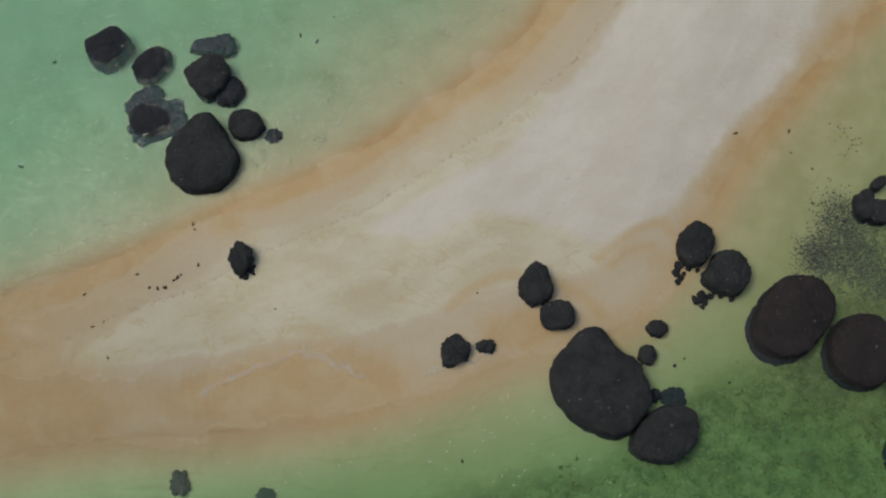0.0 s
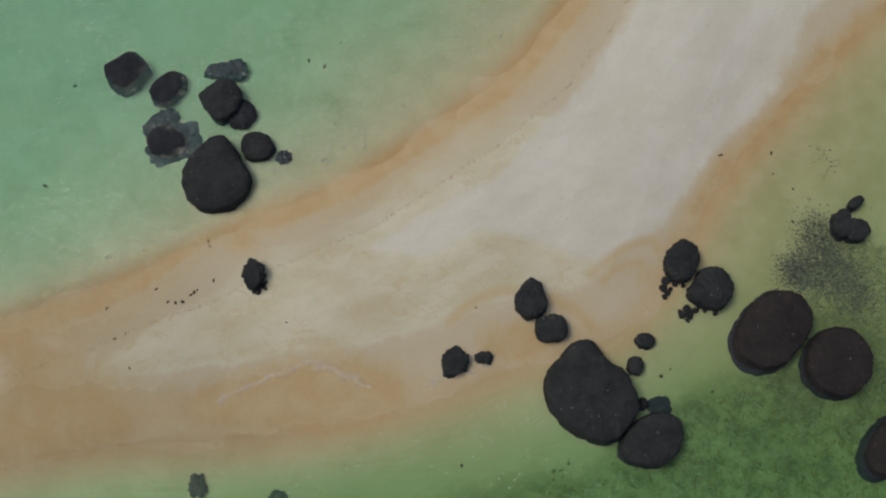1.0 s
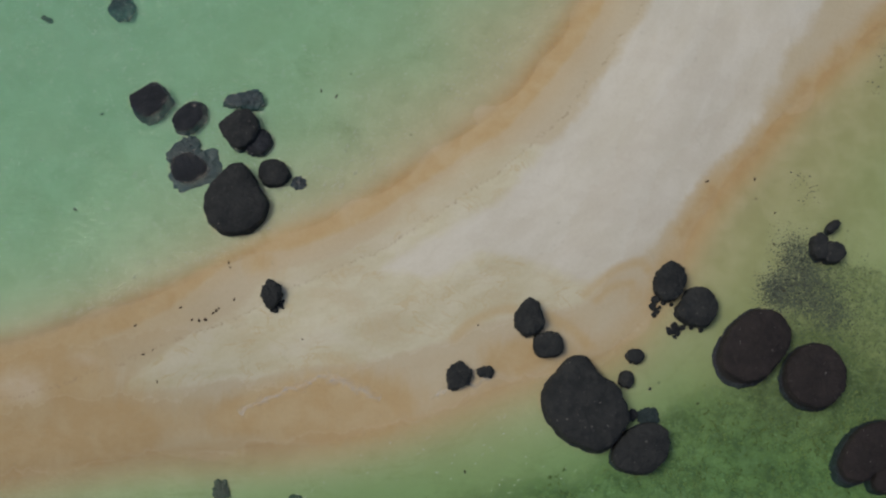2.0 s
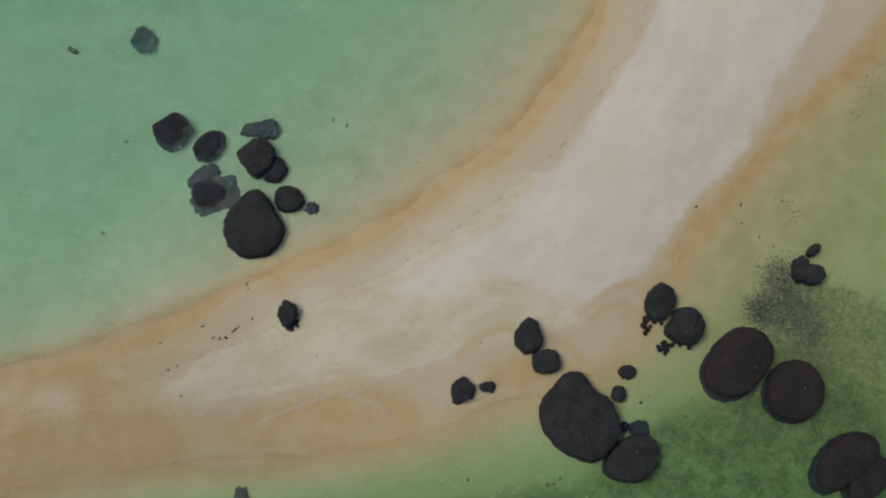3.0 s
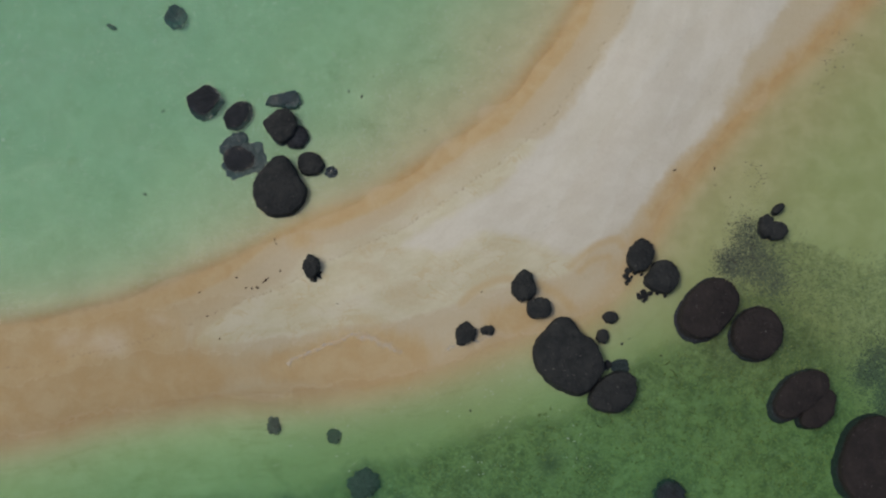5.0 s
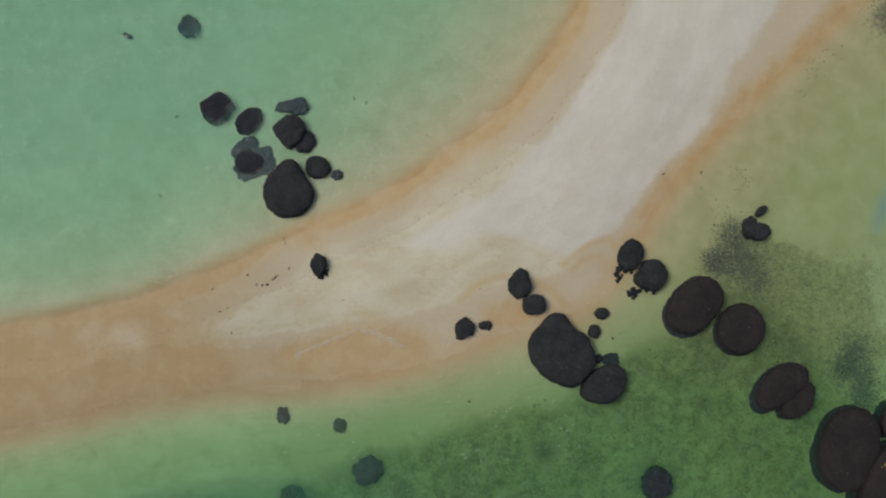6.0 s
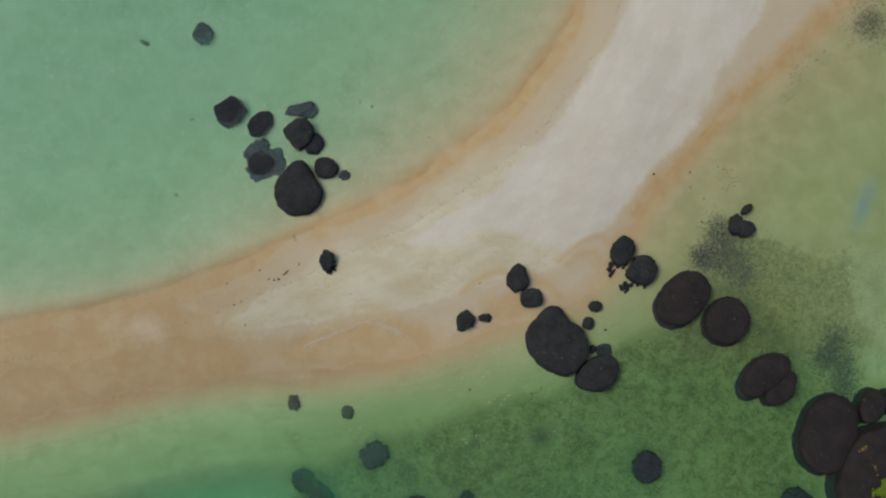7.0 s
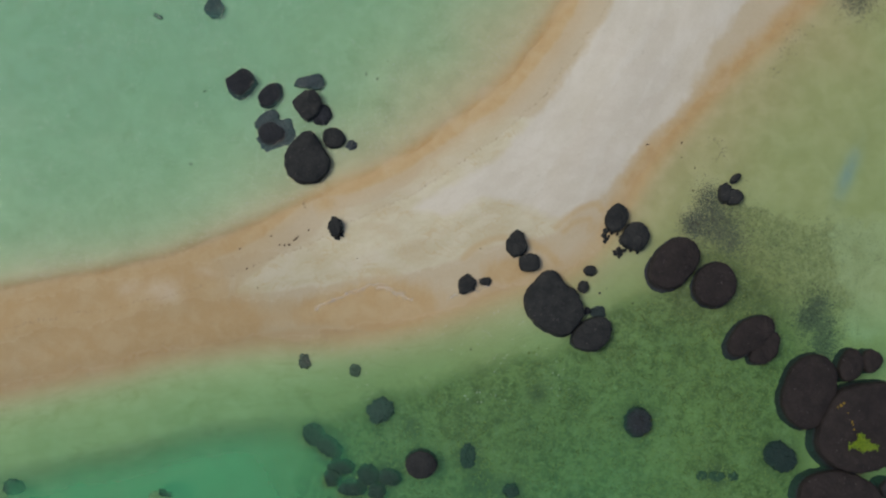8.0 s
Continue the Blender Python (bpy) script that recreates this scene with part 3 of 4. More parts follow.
def boulder(name, x, y, plan, top, label, lump=0.04, flat=0.5, sink=0.3, seed=0, group="", material=None, category="boulder", waist=None, skirt=None, skirt_way=225.0, fine=1.0):
    """A weathered boulder: plan gives its outline at the waist, above which it is domed or flat-topped; below it runs into the ground,
    with a foot that spreads by skirt (a share of the radius) towards skirt_way."""
    rnd = random.Random(seed * 31 + 7)
    base = min(height(x, y), top - 0.05) - sink
    waist = top - 0.45 * (top - max(height(x, y), -0.05)) if waist is None else waist
    waist = max(waist, base + 0.05)
    skirt = (0.05 if material is BROWN_ROCK else 0.03) if skirt is None else skirt
    size = float(np.mean(plan(np.linspace(0, 6.28, 24))))
    around, rings, low = (200, 36, 8) if size > 1.0 else (120, 26, 6) if size > 0.5 else ((56, 14, 4) if size > 0.25 else (20, 7, 2))
    shift = Vector((rnd.uniform(-50, 50), rnd.uniform(-50, 50), rnd.uniform(-50, 50)))
    FOOTPRINTS.append((x, y, plan, top, waist, base, flat, skirt, radians(skirt_way)))
    verts, faces = [(0, 0, top - base)], []
    for r in range(1, rings + low + 1):
        u = min(r / rings, 1.0) * radians(90)
        out, up = math.sin(u) ** 0.85, max(math.cos(u), 0.0) ** flat
        down = max(r - rings, 0) / low
        for k in range(around):
            q = 2 * math.pi * k / around
            radius = float(plan(q)) * out
            foot = 1 + skirt * min(max((down - 0.2) / 0.4, 0.0), 1.0) * (0.35 + 0.65 * max(0.0, math.cos(q - radians(skirt_way)))) + 0.06 * down
            z = (waist + (top - waist) * up - base) * (1 - down)
            c, s = math.cos(q), math.sin(q)
            way = Vector((c * 1.2, s * 1.2, up * 0.6)) + shift
            bulge = 1 + lump * (1.1 * noise.noise(way * 1.6) + 0.8 * noise.noise(way * 3.4)) * min(1, out * 1.2)
            here = Vector((radius * c, radius * s, z))
            jag = fine * (0.034 * noise.noise(here * 15.0 + shift) + 0.040 * noise.noise(here * 7.0 + shift) + 0.045 * noise.noise(here * 3.0 + shift))
            dip = 0.07 * size * noise.noise(Vector((radius * c, radius * s, 0)) * (1.6 / max(size, 0.3)) + shift) * up
            far = radius * foot * bulge + jag * out
            verts.append((far * c, far * s, z + dip + jag * 0.6 * up))
    for k in range(around):
        faces.append((0, 1 + k, 1 + (k + 1) % around))
    for r in range(rings + low - 1):
        a, b = 1 + r * around, 1 + (r + 1) * around
        for k in range(around):
            j = (k + 1) % around
            faces.append((a + k, b + k, b + j, a + j))
    mesh = bpy.data.meshes.new(name)
    mesh.from_pydata(verts, [], faces)
    mesh.shade_smooth()
    mesh.materials.append(material or ROCK)
    ob = new(name, mesh)
    ob.matrix_world = pose(x, y, base)
    return tagged(ob, label, category, group)


def top_of(ob, x, y):
    """Height of a boulder's upper side at a place."""
    at = np.empty(3 * len(ob.data.vertices), np.float32)
    ob.data.vertices.foreach_get("co", at)
    at = at.reshape(-1, 3) + np.array(ob.matrix_world.translation)
    near = np.argsort(np.hypot(at[:, 0] - x, at[:, 1] - y))[:4]
    return float(at[near, 2].max())


B = "boulder"
# in the bay north of the bar
boulder(B, -9.12, 17.20, hewn((180, 1.38), (222, 1.50), (270, 1.58), (315, 1.50), (350, 1.38), (34, 1.04), (92, 1.58), (140, 1.26), edge=12), 0.6, "large egg-shaped black basalt boulder at the water's edge", seed=1, lump=0.012)
boulder(B, -9.34, 20.40, hewn((220, 0.68), (130, 0.74), (85, 0.90), (30, 0.90), (-5, 0.88), (-45, 0.86), (268, 0.95), (180, 0.92), edge=9), 0.42, "round black basalt boulder standing in shallow water", seed=2, lump=0.02)
boulder(B, -8.42, 19.83, lobed(0.58, (0.101, 66), (0.04, -23), (0.013, 7), (0.013, 10)), 0.12, "low black boulder awash against a larger one", material=SUNKEN, seed=3, waist=-0.12)
boulder(B, -7.67, 18.42, lobed(0.63, (0.068, -24), (0.012, -19), (0.016, -14), (0.004, -6)), 0.3, "squat black boulder in shallow water", seed=4)
boulder(B, -13.46, 21.66, hewn((125, 0.70), (66, 0.95), (34, 0.82), (-32, 0.64), (-62, 0.68), (240, 0.72), (192, 0.84), edge=12), 0.03, "broad dark boulder barely breaking the water", material=SUNKEN, seed=5, lump=0.05, waist=-0.08, flat=0.5, skirt=0.20, skirt_way=290.0)
boulder(B, -11.66, 20.98, lobed(0.67, (0.158, 52), (0.014, -55), (0.02, -22), (0.005, -6)), 0.03, "oval dark boulder just above the water", material=SUNKEN, seed=6, waist=-0.09, flat=0.5, skirt=0.16, skirt_way=40.0)
boulder(B, -11.44, 18.61, lobed(0.72, (0.108, -5), (0.025, 1), (0.018, -11), (0.01, 0)), 0.04, "rough dark boulder awash in the shallows", material=SUNKEN, seed=7, lump=0.08, waist=-0.05)
# on the sand and along the south shore
boulder(B, -7.28, 13.04, lobed(0.46, (0.149, -83), (0.016, 40), (0.027, 7), (0.005, -16)), 0.85, "small rough black boulder alone on the sand", seed=8, lump=0.14, fine=1.6)
boulder(B, 0.56, 9.90, lobed(0.52, (0.059, 62), (0.072, -9), (0.031, -28), (0.03, 21)), 0.45, "small angular black boulder at the swash line", seed=9, lump=0.08, fine=1.5)
boulder(B, 1.62, 10.10, oval(0.34, 0.22, 5), 0.32, "small jagged black stone on wet sand", seed=10, lump=0.16, category="stone", fine=1.4)
boulder(B, 3.40, 12.34, lobed(0.66, (0.12, 86), (0.066, -32), (0.023, -11), (0.004, 20)), 0.8, "upright black boulder half buried in sand", seed=11, lump=0.05, fine=1.3)
boulder(B, 4.20, 11.28, oval(0.61, 0.49, 6, boxy=3.0), 0.6, "rounded black boulder half buried in sand", seed=12, lump=0.03)
boulder(B, 5.69, 8.86, lobed(1.68, (0.114, -51), (0.036, -25), (0.048, 9), (0.027, 25), (0.027, -20), (0.015, -12)), 0.75, "very large flat-topped black boulder on the shore", seed=13, lump=0.012)
boulder(B, 7.98, 7.20, lobed(1.04, (0.16, 32), (0.039, -52), (0.029, 28), (0.019, -16)), 0.5, "large dark boulder leaning on a bigger one in the water", seed=14, lump=0.02)
boulder(B, 7.80, 10.94, oval(0.36, 0.30, 12), 0.30, "small black stone in wet sand", seed=17, category="stone", lump=0.09)
boulder(B, 7.42, 9.96, oval(0.36, 0.30, 82), 0.28, "small black stone in the shallows", seed=18, category="stone", lump=0.09)
boulder(B, 9.31, 14.10, lobed(0.73, (0.15, 69), (0.011, 50), (0.019, -15), (0.003, -33)), 0.6, "tall oval black boulder at the edge of the sand", seed=19, lump=0.03, fine=1.3)
boulder(B, 10.44, 13.03, lobed(0.82, (0.062, 48), (0.042, -41), (0.042, 15), (0.019, -13)), 0.55, "round black boulder at the edge of the sand", seed=20, lump=0.03, fine=1.3)
boulder(B, 12.76, 11.52, lobed(1.40, (0.191, 48), (0.003, 4), (0.015, 35), (0.007, -2)), 0.5, "large smooth brown-black boulder standing in shallow water", seed=21, lump=0.012, material=BROWN_ROCK, skirt=0.17, skirt_way=215.0)
boulder(B, 15.16, 10.33, lobed(1.26, (0.048, 59), (0.015, -36), (0.004, -15), (0.015, -8)), 0.5, "large round brown-black boulder standing in shallow water", seed=22, lump=0.015, material=BROWN_ROCK, skirt=0.09, skirt_way=240.0)
boulder(B, 15.75, 15.79, oval(0.58, 0.34, 86), 0.4, "black stone block in the shallows", seed=23, lump=0.1)
boulder(B, 16.27, 15.6, oval(0.54, 0.44, 10), 0.4, "black stone block leaning on another in the shallows", seed=24, lump=0.1)
boulder(B, 16.4, 16.71, oval(0.36, 0.2, 43), 0.25, "small dark stone in the shallows", seed=25, category="stone")
boulder(B, 17.23, 7.43, lobed(1.12, (0.316, 39), (0.054, 9), (0.075, 37), (0.025, 18)), 0.42, "larger half of a split brown-black boulder in the water", seed=26, lump=0.02, material=BROWN_ROCK, skirt=0.16, skirt_way=225.0)
boulder(B, 18.15, 6.60, lobed(0.80, (0.34, 49), (0.101, -45), (0.061, -41), (0.061, -12)), 0.32, "smaller half of a split brown-black boulder in the water", seed=27, lump=0.02, material=BROWN_ROCK)
boulder(B, 20.62, 4.32, lobed(1.78, (0.214, 70), (0.02, 30), (0.017, -8), (0.017, -13)), 0.58, "very large smooth oval brown-black boulder in the water", seed=28, lump=0.012, material=BROWN_ROCK, skirt=0.03, skirt_way=235.0)
huge = boulder(B, 24.00, 2.33, lobed(2.74, (0.114, 25), (0.024, -15), (0.023, 45), (0.017, -21)), 0.85, "huge flat-topped brown-black boulder with a green plant on it", seed=29, lump=0.02, material=BROWN_ROCK)
boulder(B, 23.05, 5.87, lobed(0.79, (0.198, 71), (0.029, -21), (0.026, -14), (0.004, 17)), 0.5, "round brown-black boulder beside a huge one", seed=30, lump=0.03, material=BROWN_ROCK)
boulder(B, 24.30, 6.16, lobed(0.61, (0.086, 80), (0.092, 7), (0.035, -17), (0.022, 25)), 0.42, "small rounded brown-black boulder beside another", seed=31, lump=0.03, material=BROWN_ROCK)
boulder(B, 22.33, -1.78, lobed(1.90, (0.211, -4), (0.014, -6), (0.034, -5), (0.005, -4)), 0.6, "large smooth brown-black boulder in the water", seed=32, lump=0.02, material=BROWN_ROCK)
boulder(B, 25.5, -1.2, oval(0.8, 0.6, 170), 0.5, "dark boulder among larger ones", seed=33)
boulder(B, -1.80, -0.63, lobed(0.83, (0.074, -4), (0.01, 1), (0.007, -8), (0.004, -2)), 0.22, "round dark boulder rising from the seagrass", seed=34, lump=0.02)
for k, (x, y, long, short, turn, top) in enumerate([
    (-6.57, 18.06, 0.34, 0.31, -20, -0.22), (-11.2, 18.65, 1.15, 0.84, 18, -0.22), (-11.80, 19.52, 0.80, 0.40, 37, -0.12),
    (8.34, 8.51, 0.44, 0.36, 12, -0.15), (7.67, 8.53, 0.22, 0.18, 80, 0.05), (19.2, 0.4, 0.95, 0.76, 140, -0.35), (10.8, 2.17, 0.80, 0.74, 85, -0.04),
    (-4.3, 2.36, 0.78, 0.70, 44, -0.4), (-15.48, 26.55, 0.58, 0.54, -50, -0.55), (-8.82, 5.09, 0.4, 0.34, 94, -0.25), (-5.86, 4.65, 0.34, 0.33, 0, -0.25),
    (-6.52, -1.04, 0.72, 0.42, 2, -0.6), (-7.02, -1.7, 0.49, 0.45, 0, -0.6), (-4.87, -1.48, 0.65, 0.55, 154, -0.6), (-3.62, -1.53, 0.66, 0.45, 172, -0.5),
    (-5.82, -2.25, 0.79, 0.45, 2, -0.5), (-4.34, -2.33, 0.49, 0.48, 0, -0.5), (0.93, -0.1, 0.71, 0.46, 92, -0.7), (-8.31, 0.78, 0.65, 0.59, 96, -0.9),
    (-7.32, 0.07, 0.85, 0.52, 143, -0.8), (3.51, -2.09, 0.46, 0.39, 3, -0.6), (15.5, -0.84, 0.46, 0.29, 3, -0.7), (16.48, -0.84, 0.33, 0.26, 4, -0.7),
    (14.65, -0.87, 0.29, 0.26, 6, -0.7), (-26.1, -2.88, 0.52, 0.45, 0, -1.0), (-16.76, -2.9, 0.65, 0.34, 1, -1.2),
]):
    top = max(top, height(x, y) + (0.13 if 4 < y < 6 else 0.07))
    weedy = y < 3 and x < 4
    boulder("sunken_rock", x, y, oval(long, short, turn), top, "dark rough rock lying under the water", seed=60 + k, lump=0.26 if 4 < y < 6 else 0.15 if weedy else 0.07 if x > 7 else 0.15,
            group="sunken rocks", category="rock", flat=1.0 if weedy else 0.55, waist=max(top - 0.55 * (top - height(x, y)), top - (0.5 if weedy else 0.22)), fine=1.7 if weedy else 2.2,
            material=PALE_SILT if 4 < y < 6 or 14 < x < 17 else SILT_VEILED if 2 < y < 25 and x < 0 else SUNKEN)

boulder("sunken_rock", -9.26, 21.92, hewn((104, 0.34), (40, 0.72), (-27, 0.70), (262, 0.40), (134, 0.60), (195, 1.08), edge=12), -0.08, "wedge-shaped dark slab just under the water", seed=95, lump=0.16, group="sunken rocks",
        category="rock", flat=0.55, waist=-0.16, fine=2.0, material=SILT_VEILED)

# small stones beside the boulders
for k, (x, y, size) in enumerate([
    (8.72, 13.32, 0.17), (8.62, 13.08, 0.15), (8.74, 12.86, 0.12), (8.66, 12.68, 0.10), (9.05, 13.22, 0.10), (9.42, 13.16, 0.09), (8.9, 13.0, 0.07),
    (9.52, 12.24, 0.17), (9.38, 12.02, 0.15), (9.62, 11.96, 0.12), (9.2, 12.14, 0.09), (9.5, 11.78, 0.08), (9.85, 12.2, 0.10), (10.62, 12.12, 0.10), (10.2, 12.2, 0.08),
    (-6.92, 12.62, 0.09), (-6.82, 12.74, 0.06), (-7.1, 12.42, 0.11), (-7.28, 12.36, 0.08), (-6.8, 12.5, 0.05), (8.8, 9.9, 0.05), (8.42, 9.62, 0.06), (1.82, 9.9, 0.06), (1.3, 10.2, 0.05),
]):
    boulder("stone", x, y, oval(size * 1.15, size * 0.85, k * 47), max(height(x, y), -0.05) + size * 0.7, "small dark broken stone beside a boulder", seed=120 + k, lump=0.2,
            group="broken stones", category="stone", sink=0.08)


# ---------------------------------------------------------------- the sea, as deep as what lies under it
WX, WY = stretched(-34, 32, 0.16, 2500), stretched(-12, 36, 0.16, 2500)
QX, QY = np.meshgrid(WX, WY)
QZ = land(QX, QY)[0]
for x, y, plan, top, waist, base, flat, skirt, skirt_way in FOOTPRINTS:
    near = np.hypot(QX - x, QY - y) < 5
    px, py = QX[near] - x, QY[near] - y
    q = np.arctan2(py, px)
    share = np.hypot(px, py) / plan(q)
    dome = waist + (top - waist) * np.clip(1 - np.clip(share, 0, 1) ** 2.35, 0, 1) ** (flat / 2)
    spread = 0.06 + skirt * (0.35 + 0.65 * np.maximum(0, np.cos(q - skirt_way)))
    apron = waist + (base - waist) * np.clip((share - 1) / spread, 0, 1) ** 2
    QZ[near] = np.maximum(QZ[near], np.where(share < 1, dome, np.where(share < 1 + spread, apron, -99)))
bay_side = ramp(line_distance(QX, QY, SOUTH_SHORE) - line_distance(QX, QY, NORTH_SHORE), -3, 3)
FRESH = 0.65 * bay_side * ramp(QX + 0.35 * QY, 14, 2)
water = tagged(sheet("water", WX, WY, 0.012 * np.sin(QX * 0.8 + QY * 1.9) + 0.01 * np.sin(QX * 1.7 - QY * 0.7), {"depth": np.maximum(-QZ, 0), "calm": ramp(QX, 10, 18), "fresh": 0.35 + 0.8 * bay_side * ramp(QX, -9, -20) + FRESH + 0.4 * (1 - bay_side) * ramp(QX, 2, -10), "flat": ramp(QX + 0.5 * (QY - 12), 7, 13) * ramp(QY, 6, 11) * ramp(line_distance(QX, QY, SOUTH_SHORE) - line_distance(QX, QY, NORTH_SHORE), 1, -1), "bay": bay_side}, WATER),
               "calm clear shallow green sea water with small ripples", "sea", kind="structure")


# ---------------------------------------------------------------- foam at the swash line
def foam(shore, x_from, x_to, width, offset, label, seed):
    """A lacy film of foam that lies along a shore between two x."""
    line = np.array([p for p in smooth_line(shore[::3], 10) if x_from <= p[0] <= x_to])
    way = np.gradient(line, axis=0)
    side = np.stack([-way[:, 1], way[:, 0]], 1) / np.hypot(*way.T)[:, None]
    verts, faces, edge = [], [], []
    rows = 7
    for i, (p, s) in enumerate(zip(line, side)):
        here = width * (0.35 + 1.3 * abs(noise.noise((p[0] * 1.1, p[1] * 1.1, seed * 3.1))) + 0.5 * noise.noise((p[0] * 2.9, p[1] * 2.9, seed * 1.3)) ** 2)
        here *= min(1.0, i / 6, (len(line) - 1 - i) / 6) + 0.02
        middle = offset + 0.45 * noise.noise((p[0] * 0.5, p[1] * 0.5, seed * 7.7)) + 0.22 * noise.noise((p[0] * 1.9, p[1] * 1.9, seed * 2.7))
        for r in range(rows):
            f = r / (rows - 1)
            at = p + s * (middle + here * (f - 0.5))
            lift = max(height(*at), 0.0) + 0.03 + 0.03 * (1 - abs(2 * f - 1))
            verts.append((at[0], at[1], lift))
            edge.append((1 - abs(2 * f - 1)) * min(1.0, i / 5, (len(line) - 1 - i) / 5))
    for i in range(len(line) - 1):
        for r in range(rows - 1):
            a = i * rows + r
            faces.append((a, a + rows, a + rows + 1, a + 1))
    mesh = bpy.data.meshes.new("foam")
    mesh.from_pydata(verts, [], faces)
    mesh.shade_smooth()
    mesh.attributes.new("edge", "FLOAT", "POINT").data.foreach_set("value", np.array(edge, dtype=np.float32))
    mesh.materials.append(FOAM)
    return tagged(new("foam", mesh), label, "foam", kind="stuff")


foam(SOUTH_SHORE, -0.9, 2.6, 1.0, 0.55, "thin white foam round small stones at the swash line", 1)
LOBE = smooth_line([(-8.2, 7.9), (-7.6, 8.4), (-7.0, 8.95), (-6.3, 9.3), (-5.5, 9.55), (-4.7, 9.62), (-3.9, 9.5), (-3.2, 9.2), (-2.6, 8.8)], 12)
foam(LOBE, -9, -2, 1.3, -0.05, "fading lobe of white foam on the wet sand", 2)


def glint_slivers(count, seed):
    """Tiny white slivers added as painted sun glints on the ripples, in loose clusters."""
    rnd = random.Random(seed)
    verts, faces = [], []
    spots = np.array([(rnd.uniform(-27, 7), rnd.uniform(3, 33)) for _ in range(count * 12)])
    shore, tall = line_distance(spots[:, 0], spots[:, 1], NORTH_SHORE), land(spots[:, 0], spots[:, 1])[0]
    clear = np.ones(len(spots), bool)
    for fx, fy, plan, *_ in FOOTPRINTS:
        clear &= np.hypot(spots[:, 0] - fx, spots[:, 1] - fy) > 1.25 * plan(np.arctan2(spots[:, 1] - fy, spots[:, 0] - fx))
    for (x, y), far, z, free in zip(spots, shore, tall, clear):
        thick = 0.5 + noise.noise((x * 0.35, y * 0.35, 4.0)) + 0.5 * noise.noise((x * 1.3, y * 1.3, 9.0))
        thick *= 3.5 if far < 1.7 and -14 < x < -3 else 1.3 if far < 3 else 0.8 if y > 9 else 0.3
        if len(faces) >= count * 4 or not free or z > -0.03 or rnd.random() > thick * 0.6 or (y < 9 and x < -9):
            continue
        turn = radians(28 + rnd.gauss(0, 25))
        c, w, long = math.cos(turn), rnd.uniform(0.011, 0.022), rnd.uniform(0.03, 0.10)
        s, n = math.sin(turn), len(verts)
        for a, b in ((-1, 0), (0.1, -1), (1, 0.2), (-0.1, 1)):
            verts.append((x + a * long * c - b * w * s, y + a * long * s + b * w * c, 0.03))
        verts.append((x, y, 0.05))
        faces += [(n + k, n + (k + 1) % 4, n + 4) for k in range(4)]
    mesh = bpy.data.meshes.new("painted_glints")
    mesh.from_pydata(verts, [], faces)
    mesh.materials.append(GLINT)
    return tagged(new("painted_glints", mesh), "tiny white slivers standing in for sun glints on the ripples", "foam", kind="stuff")


glint_slivers(2500, 44)


# ---------------------------------------------------------------- litter on the sand and on the sea floor
def scrap(x, y, size, turn, seed):
    """A curled scrap of dark dried seaweed."""
    rnd = random.Random(seed)
    bm = bmesh.new()
    ring = []
    for k in range(9):
        q = 2 * math.pi * k / 9
        r = size * rnd.uniform(0.55, 1.15)
        ring.append(bm.verts.new((r * math.cos(q) * 1.5, r * math.sin(q) * 0.75, rnd.uniform(0.0, 0.25) * size)))
    crown = bm.verts.new((0, 0, size * 0.5))
    foot = bm.verts.new((0, 0, -0.03))
    for a, b in zip(ring, ring[1:] + ring[:1]):
        bm.faces.new((a, b, crown))
        bm.faces.new((b, a, foot))
    mesh = bpy.data.meshes.new("seaweed_scrap")
    bm.to_mesh(mesh)
    bm.free()
    mesh.materials.append(LITTER)
    ob = new("seaweed_scrap", mesh)
    ob.matrix_world = pose(x, y, height(x, y) + 0.015, 0, 0, turn)
    return tagged(ob, "small dark scrap of dried seaweed on sand", "seaweed", "seaweed scraps")


for k, (x, y, size) in enumerate([
    (-11.1, 12.4, 0.07), (-10.55, 11.9, 0.06), (-10.25, 11.86, 0.07), (-10.0, 11.92, 0.08), (-9.72, 12.2, 0.06), (-9.6, 12.32, 0.07), (-9.5, 12.42, 0.05), (-12.4, 10.4, 0.06),
    (-12.0, 10.6, 0.04), (-11.7, 9.3, 0.05), (-5.9, 11.2, 0.05), (1.3, 12.0, 0.04), (-9.3, 14.4, 0.06), (-9.2, 14.2, 0.05), (11.1, 18.6, 0.07), (13.2, 18.8, 0.08), (-4.6, 23.3, 0.04),
    (-1.8, 20.4, 0.04), (-5.2, 22.2, 0.09), (-5.9, 22.5, 0.09), (-16.3, 16.7, 0.09), (-15.8, 21.3, 0.08), (-8.9, 12.8, 0.07), (-4.6, 19.6, 0.04), (13.2, 17.9, 0.05), (14.0, 17.3, 0.05),
    (13.9, 15.9, 0.06), (14.2, 13.9, 0.06), (-12.9, 11.6, 0.05), (0.9, 6.1, 0.06), (-19.0, 26.0, 0.22), (10.4, 9.1, 0.05),
]):
    scrap(x, y, size, k * 53, 200 + k)


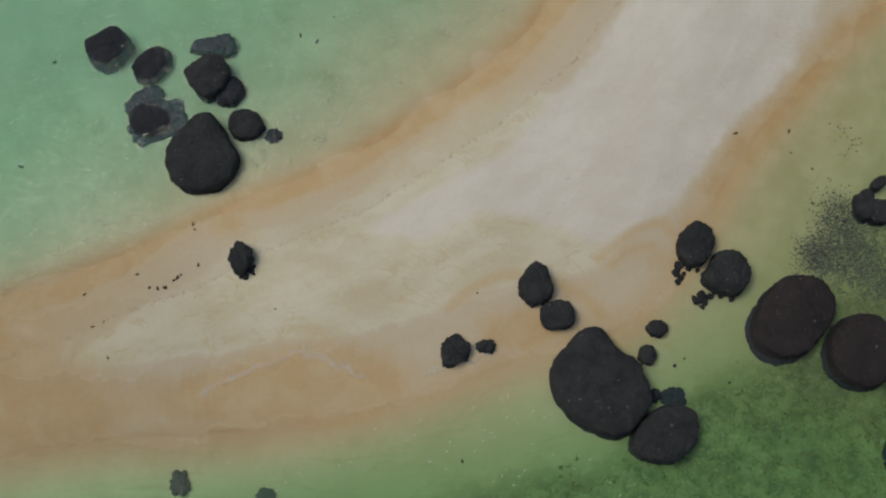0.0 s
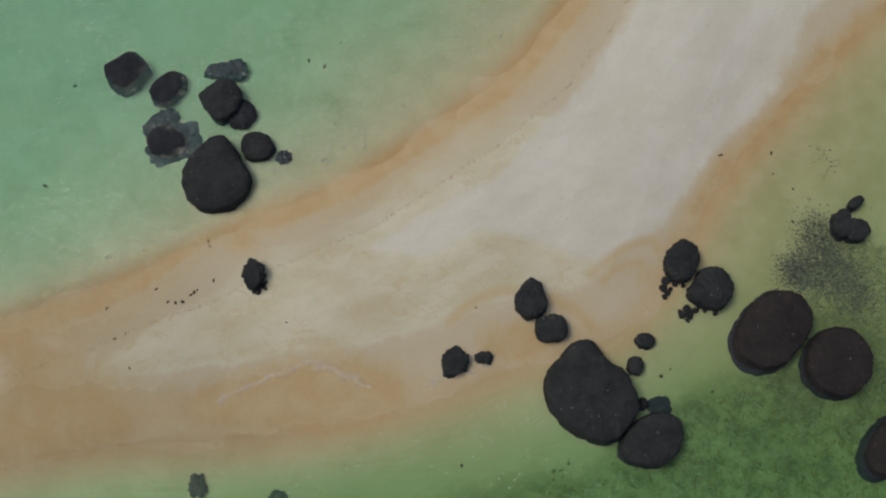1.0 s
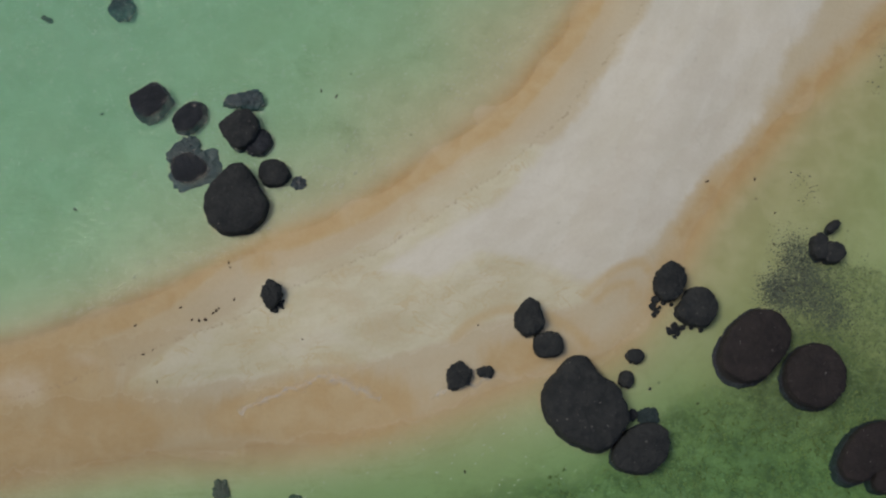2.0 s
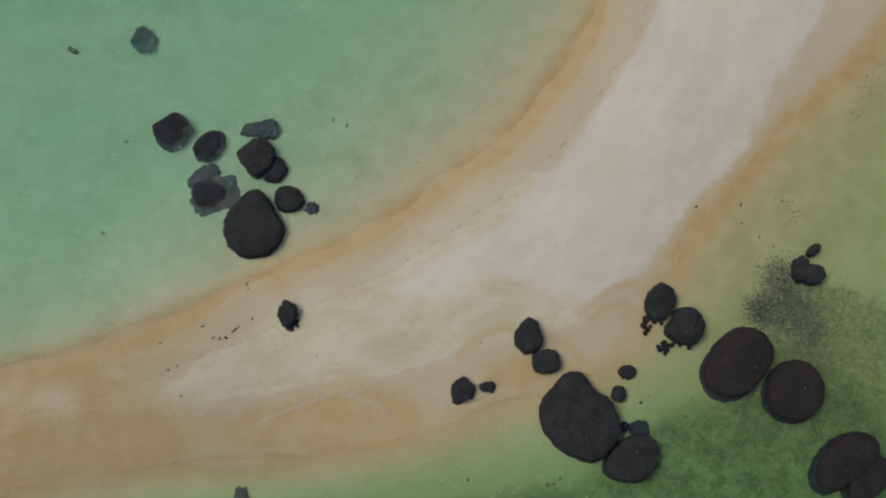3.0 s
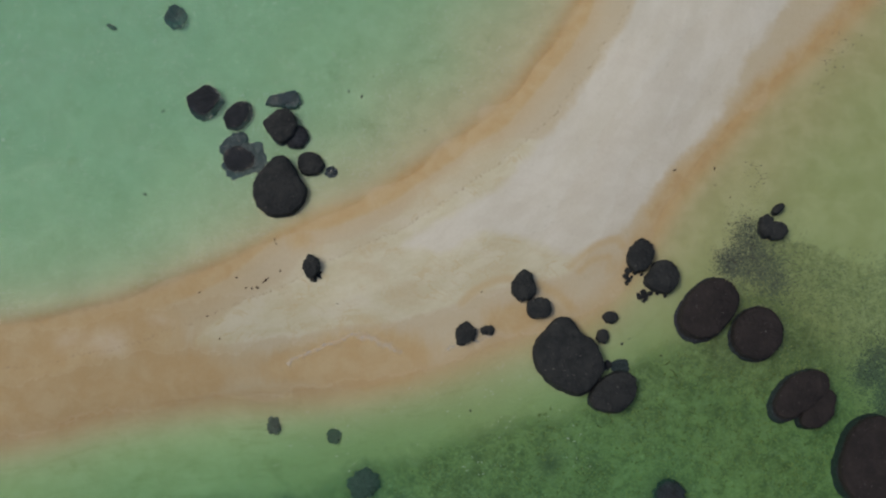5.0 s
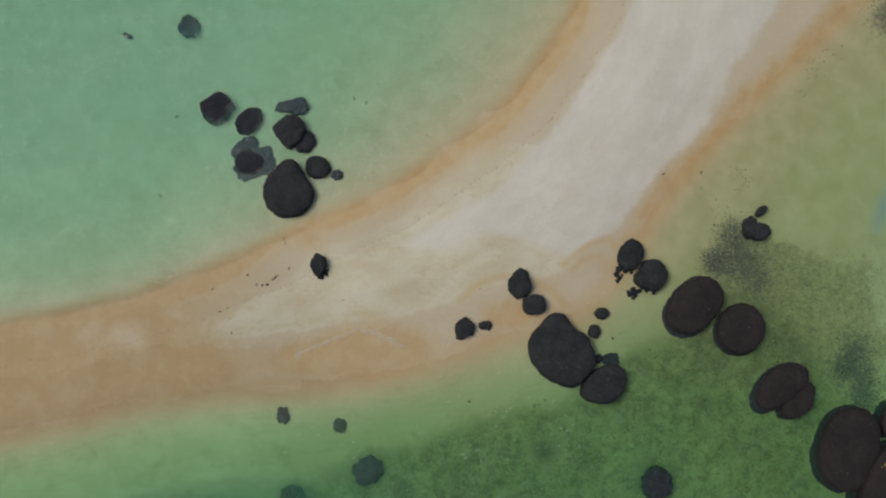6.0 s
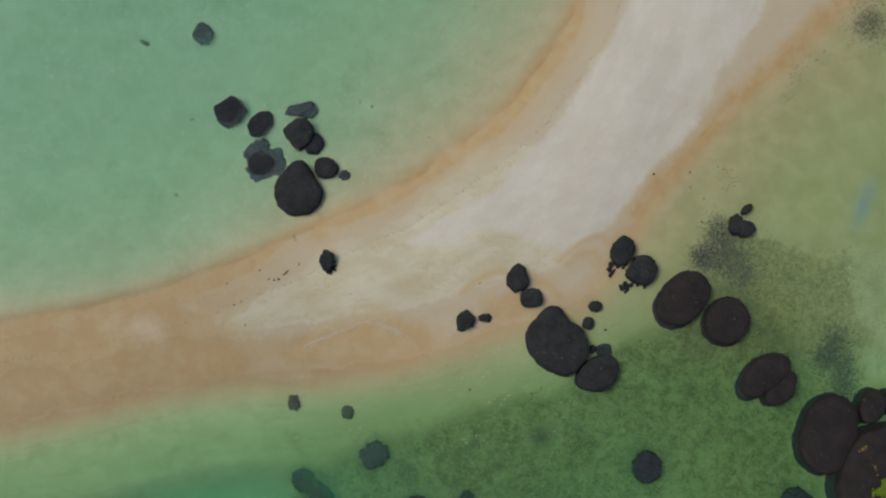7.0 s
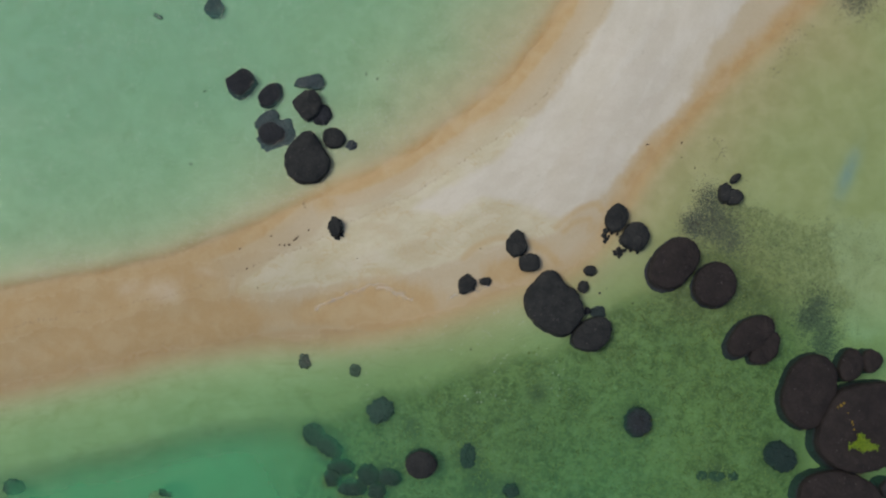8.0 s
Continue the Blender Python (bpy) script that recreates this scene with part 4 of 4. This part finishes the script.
def clutter(name, spots, count, size, shape, material, label, category, seed):
    """Many small pieces strewn round the spots (x, y, spread), as one piece of stuff on the sea floor."""
    rnd = random.Random(seed)
    verts, faces, at = [], [], []
    for _ in range(count):
        gx, gy, spread = rnd.choice(spots)
        at.append((gx + rnd.gauss(0, spread * 0.75), gy + rnd.gauss(0, spread * 0.75)))
    tall = land(np.array([p[0] for p in at]), np.array([p[1] for p in at]))[0]
    for (x, y), z in zip(at, tall):
        shape(verts, faces, x, y, float(z), size * rnd.choice((0.5, 0.7, 0.8, 1.0, 1.5)), rnd)
    mesh = bpy.data.meshes.new(name)
    mesh.from_pydata(verts, [], faces)
    mesh.materials.append(material)
    return tagged(new(name, mesh), label, category, kind="stuff")


def pebble(verts, faces, x, y, z, size, rnd):
    n = len(verts)
    turn = rnd.uniform(0, 6.3)
    for q in range(5):
        r = size * rnd.uniform(0.7, 1.2)
        verts.append((x + r * math.cos(turn + q * 1.257), y + 0.8 * r * math.sin(turn + q * 1.257), z + rnd.uniform(0, 0.3) * size))
    verts += [(x, y, z + size * 0.7), (x, y, z - size * 0.5)]
    for q in range(5):
        faces += [(n + q, n + (q + 1) % 5, n + 5), (n + (q + 1) % 5, n + q, n + 6)]


def tuft(verts, faces, x, y, z, size, rnd):
    for _ in range(4):
        n = len(verts)
        q, lean = rnd.uniform(0, 6.3), rnd.uniform(0.5, 1.2)
        c, s, w = math.cos(q), math.sin(q), size * 0.28
        for far, up in ((0.0, 0.0), (0.5, 0.7), (1.1, 0.9)):
            d = size * lean * far
            verts += [(x + c * d - s * w * (1.1 - far * 0.7), y + s * d + c * w * (1.1 - far * 0.7), z + size * up - 0.02),
                      (x + c * d + s * w * (1.1 - far * 0.7), y + s * d - c * w * (1.1 - far * 0.7), z + size * up - 0.02)]
        faces += [(n, n + 1, n + 3, n + 2), (n + 2, n + 3, n + 5, n + 4)]


clutter("coral_rubble", GRIT_SPOTS, 11000, 0.028, pebble, RUBBLE, "scattered dark coral rubble and pebbles on the sea floor", "rubble", 5)
clutter("coral_rubble", SCRUB_SPOTS, 3500, 0.024, pebble, RUBBLE, "sparse dark coral rubble on the pale silty sea floor", "rubble", 15)
clutter("coral_rubble", [(19.3, 25.0, 0.5), (20.2, 25.9, 0.6), (15.2, 18.8, 0.35), (15.7, 18.3, 0.35), (18.9, 23.3, 0.3)], 110, 0.034, pebble, RUBBLE, "a few dark coral pieces and weed scraps on pale silt", "rubble", 16)
MEADOW_SPOTS = [(x + 0.9 * math.sin(y * 2.1), y + 0.9 * math.cos(x * 1.7), 0.8) for x in range(-12, 20, 2) for y in range(-10, 9, 2)
                if land(np.array([float(x)]), np.array([float(y)]))[1]["weed"][0] > 1.6]
clutter("seagrass", MEADOW_SPOTS, 14000, 0.075, tuft, WEED, "olive green seagrass and algae tufts under the water", "seagrass", 6)


# ---------------------------------------------------------------- plant and lichen on the huge boulder
def leafy(x, y, z, seed):
    rnd = random.Random(seed)
    plant = tagged(new("creeping_plant"), "bright green creeping plant growing on a black boulder", "plant")
    plant.matrix_world = pose(x, y, z)

    def piece(name, verts, faces, material):
        mesh = bpy.data.meshes.new(name)
        mesh.from_pydata(verts, [], faces)
        mesh.materials.append(material)
        ob = new(name, mesh)
        ob.parent = plant
        return ob

    arms = [(100, 0.60), (85, 0.45), (195, 0.75), (185, 0.45), (-25, 0.60), (-12, 0.85), (-35, 0.45), (265, 0.45), (130, 0.3)]
    for turn, long in arms:
        verts, faces = [], []
        sv, sf = [], []
        c, s = math.cos(radians(turn)), math.sin(radians(turn))
        for k in range(int(70 * long / 0.6)):
            f = rnd.uniform(0, 1)
            px, py = c * long * f + rnd.gauss(0, 0.11 * (1.3 - f)), s * long * f + rnd.gauss(0, 0.11 * (1.3 - f))
            pz = 0.05 + 0.14 * rnd.random() * (1.2 - f)
            q, size, n = rnd.uniform(0, 6.3), rnd.uniform(0.09, 0.17), len(verts)
            cc, ss = math.cos(q), math.sin(q)
            for a, b, up in ((0, 0, 0), (0.5, 0.35, 0.15), (1.0, 0.0, 0.0), (0.5, -0.35, 0.15)):
                verts.append((px + size * (a * cc - b * ss), py + size * (a * ss + b * cc), pz + size * up))
            faces.append((n, n + 1, n + 2, n + 3))
        for f in (0.0, 0.5, 1.0):
            for q in range(4):
                sv.append((c * long * f + 0.012 * math.cos(q * 1.57), s * long * f + 0.012 * math.sin(q * 1.57) * 0.7, 0.03 + 0.05 * math.sin(f * 3) + 0.012 * math.sin(q * 1.57)))
        for r in range(2):
            for q in range(4):
                sf.append((r * 4 + q, r * 4 + (q + 1) % 4, r * 4 + 4 + (q + 1) % 4, r * 4 + 4 + q))
        piece("leaves", verts, faces, LEAF)
        piece("stem", sv, sf, LITTER)
    return plant


leafy(23.35, 1.45, top_of(huge, 23.35, 1.45), 3)


def lichen(x, y, z, size, seed):
    rnd = random.Random(seed)
    verts, faces = [(0, 0, 0.02)], []
    for k in range(14):
        r = size * rnd.uniform(0.5, 1.2)
        verts.append((r * math.cos(k * 0.449), r * math.sin(k * 0.449), -0.01))
    faces = [(0, 1 + k, 1 + (k + 1) % 14) for k in range(14)]
    mesh = bpy.data.meshes.new("lichen_patch")
    mesh.from_pydata(verts, [], faces)
    mesh.materials.append(LICHEN)
    ob = new("lichen_patch", mesh)
    ob.matrix_world = pose(x, y, z)
    return tagged(ob, "small ochre lichen patch on a black boulder", "lichen", "lichen patches")


for k, (x, y, size) in enumerate([(22.4, 3.0, 0.14), (22.55, 3.15, 0.09), (22.75, 2.6, 0.05), (22.95, 2.1, 0.09), (23.0, 1.95, 0.06), (23.05, 1.7, 0.07), (23.2, 1.4, 0.05), (22.2, 2.9, 0.07)]):
    lichen(x - 0.15, y + 0.55, top_of(huge, x - 0.15, y + 0.55), size, 300 + k)
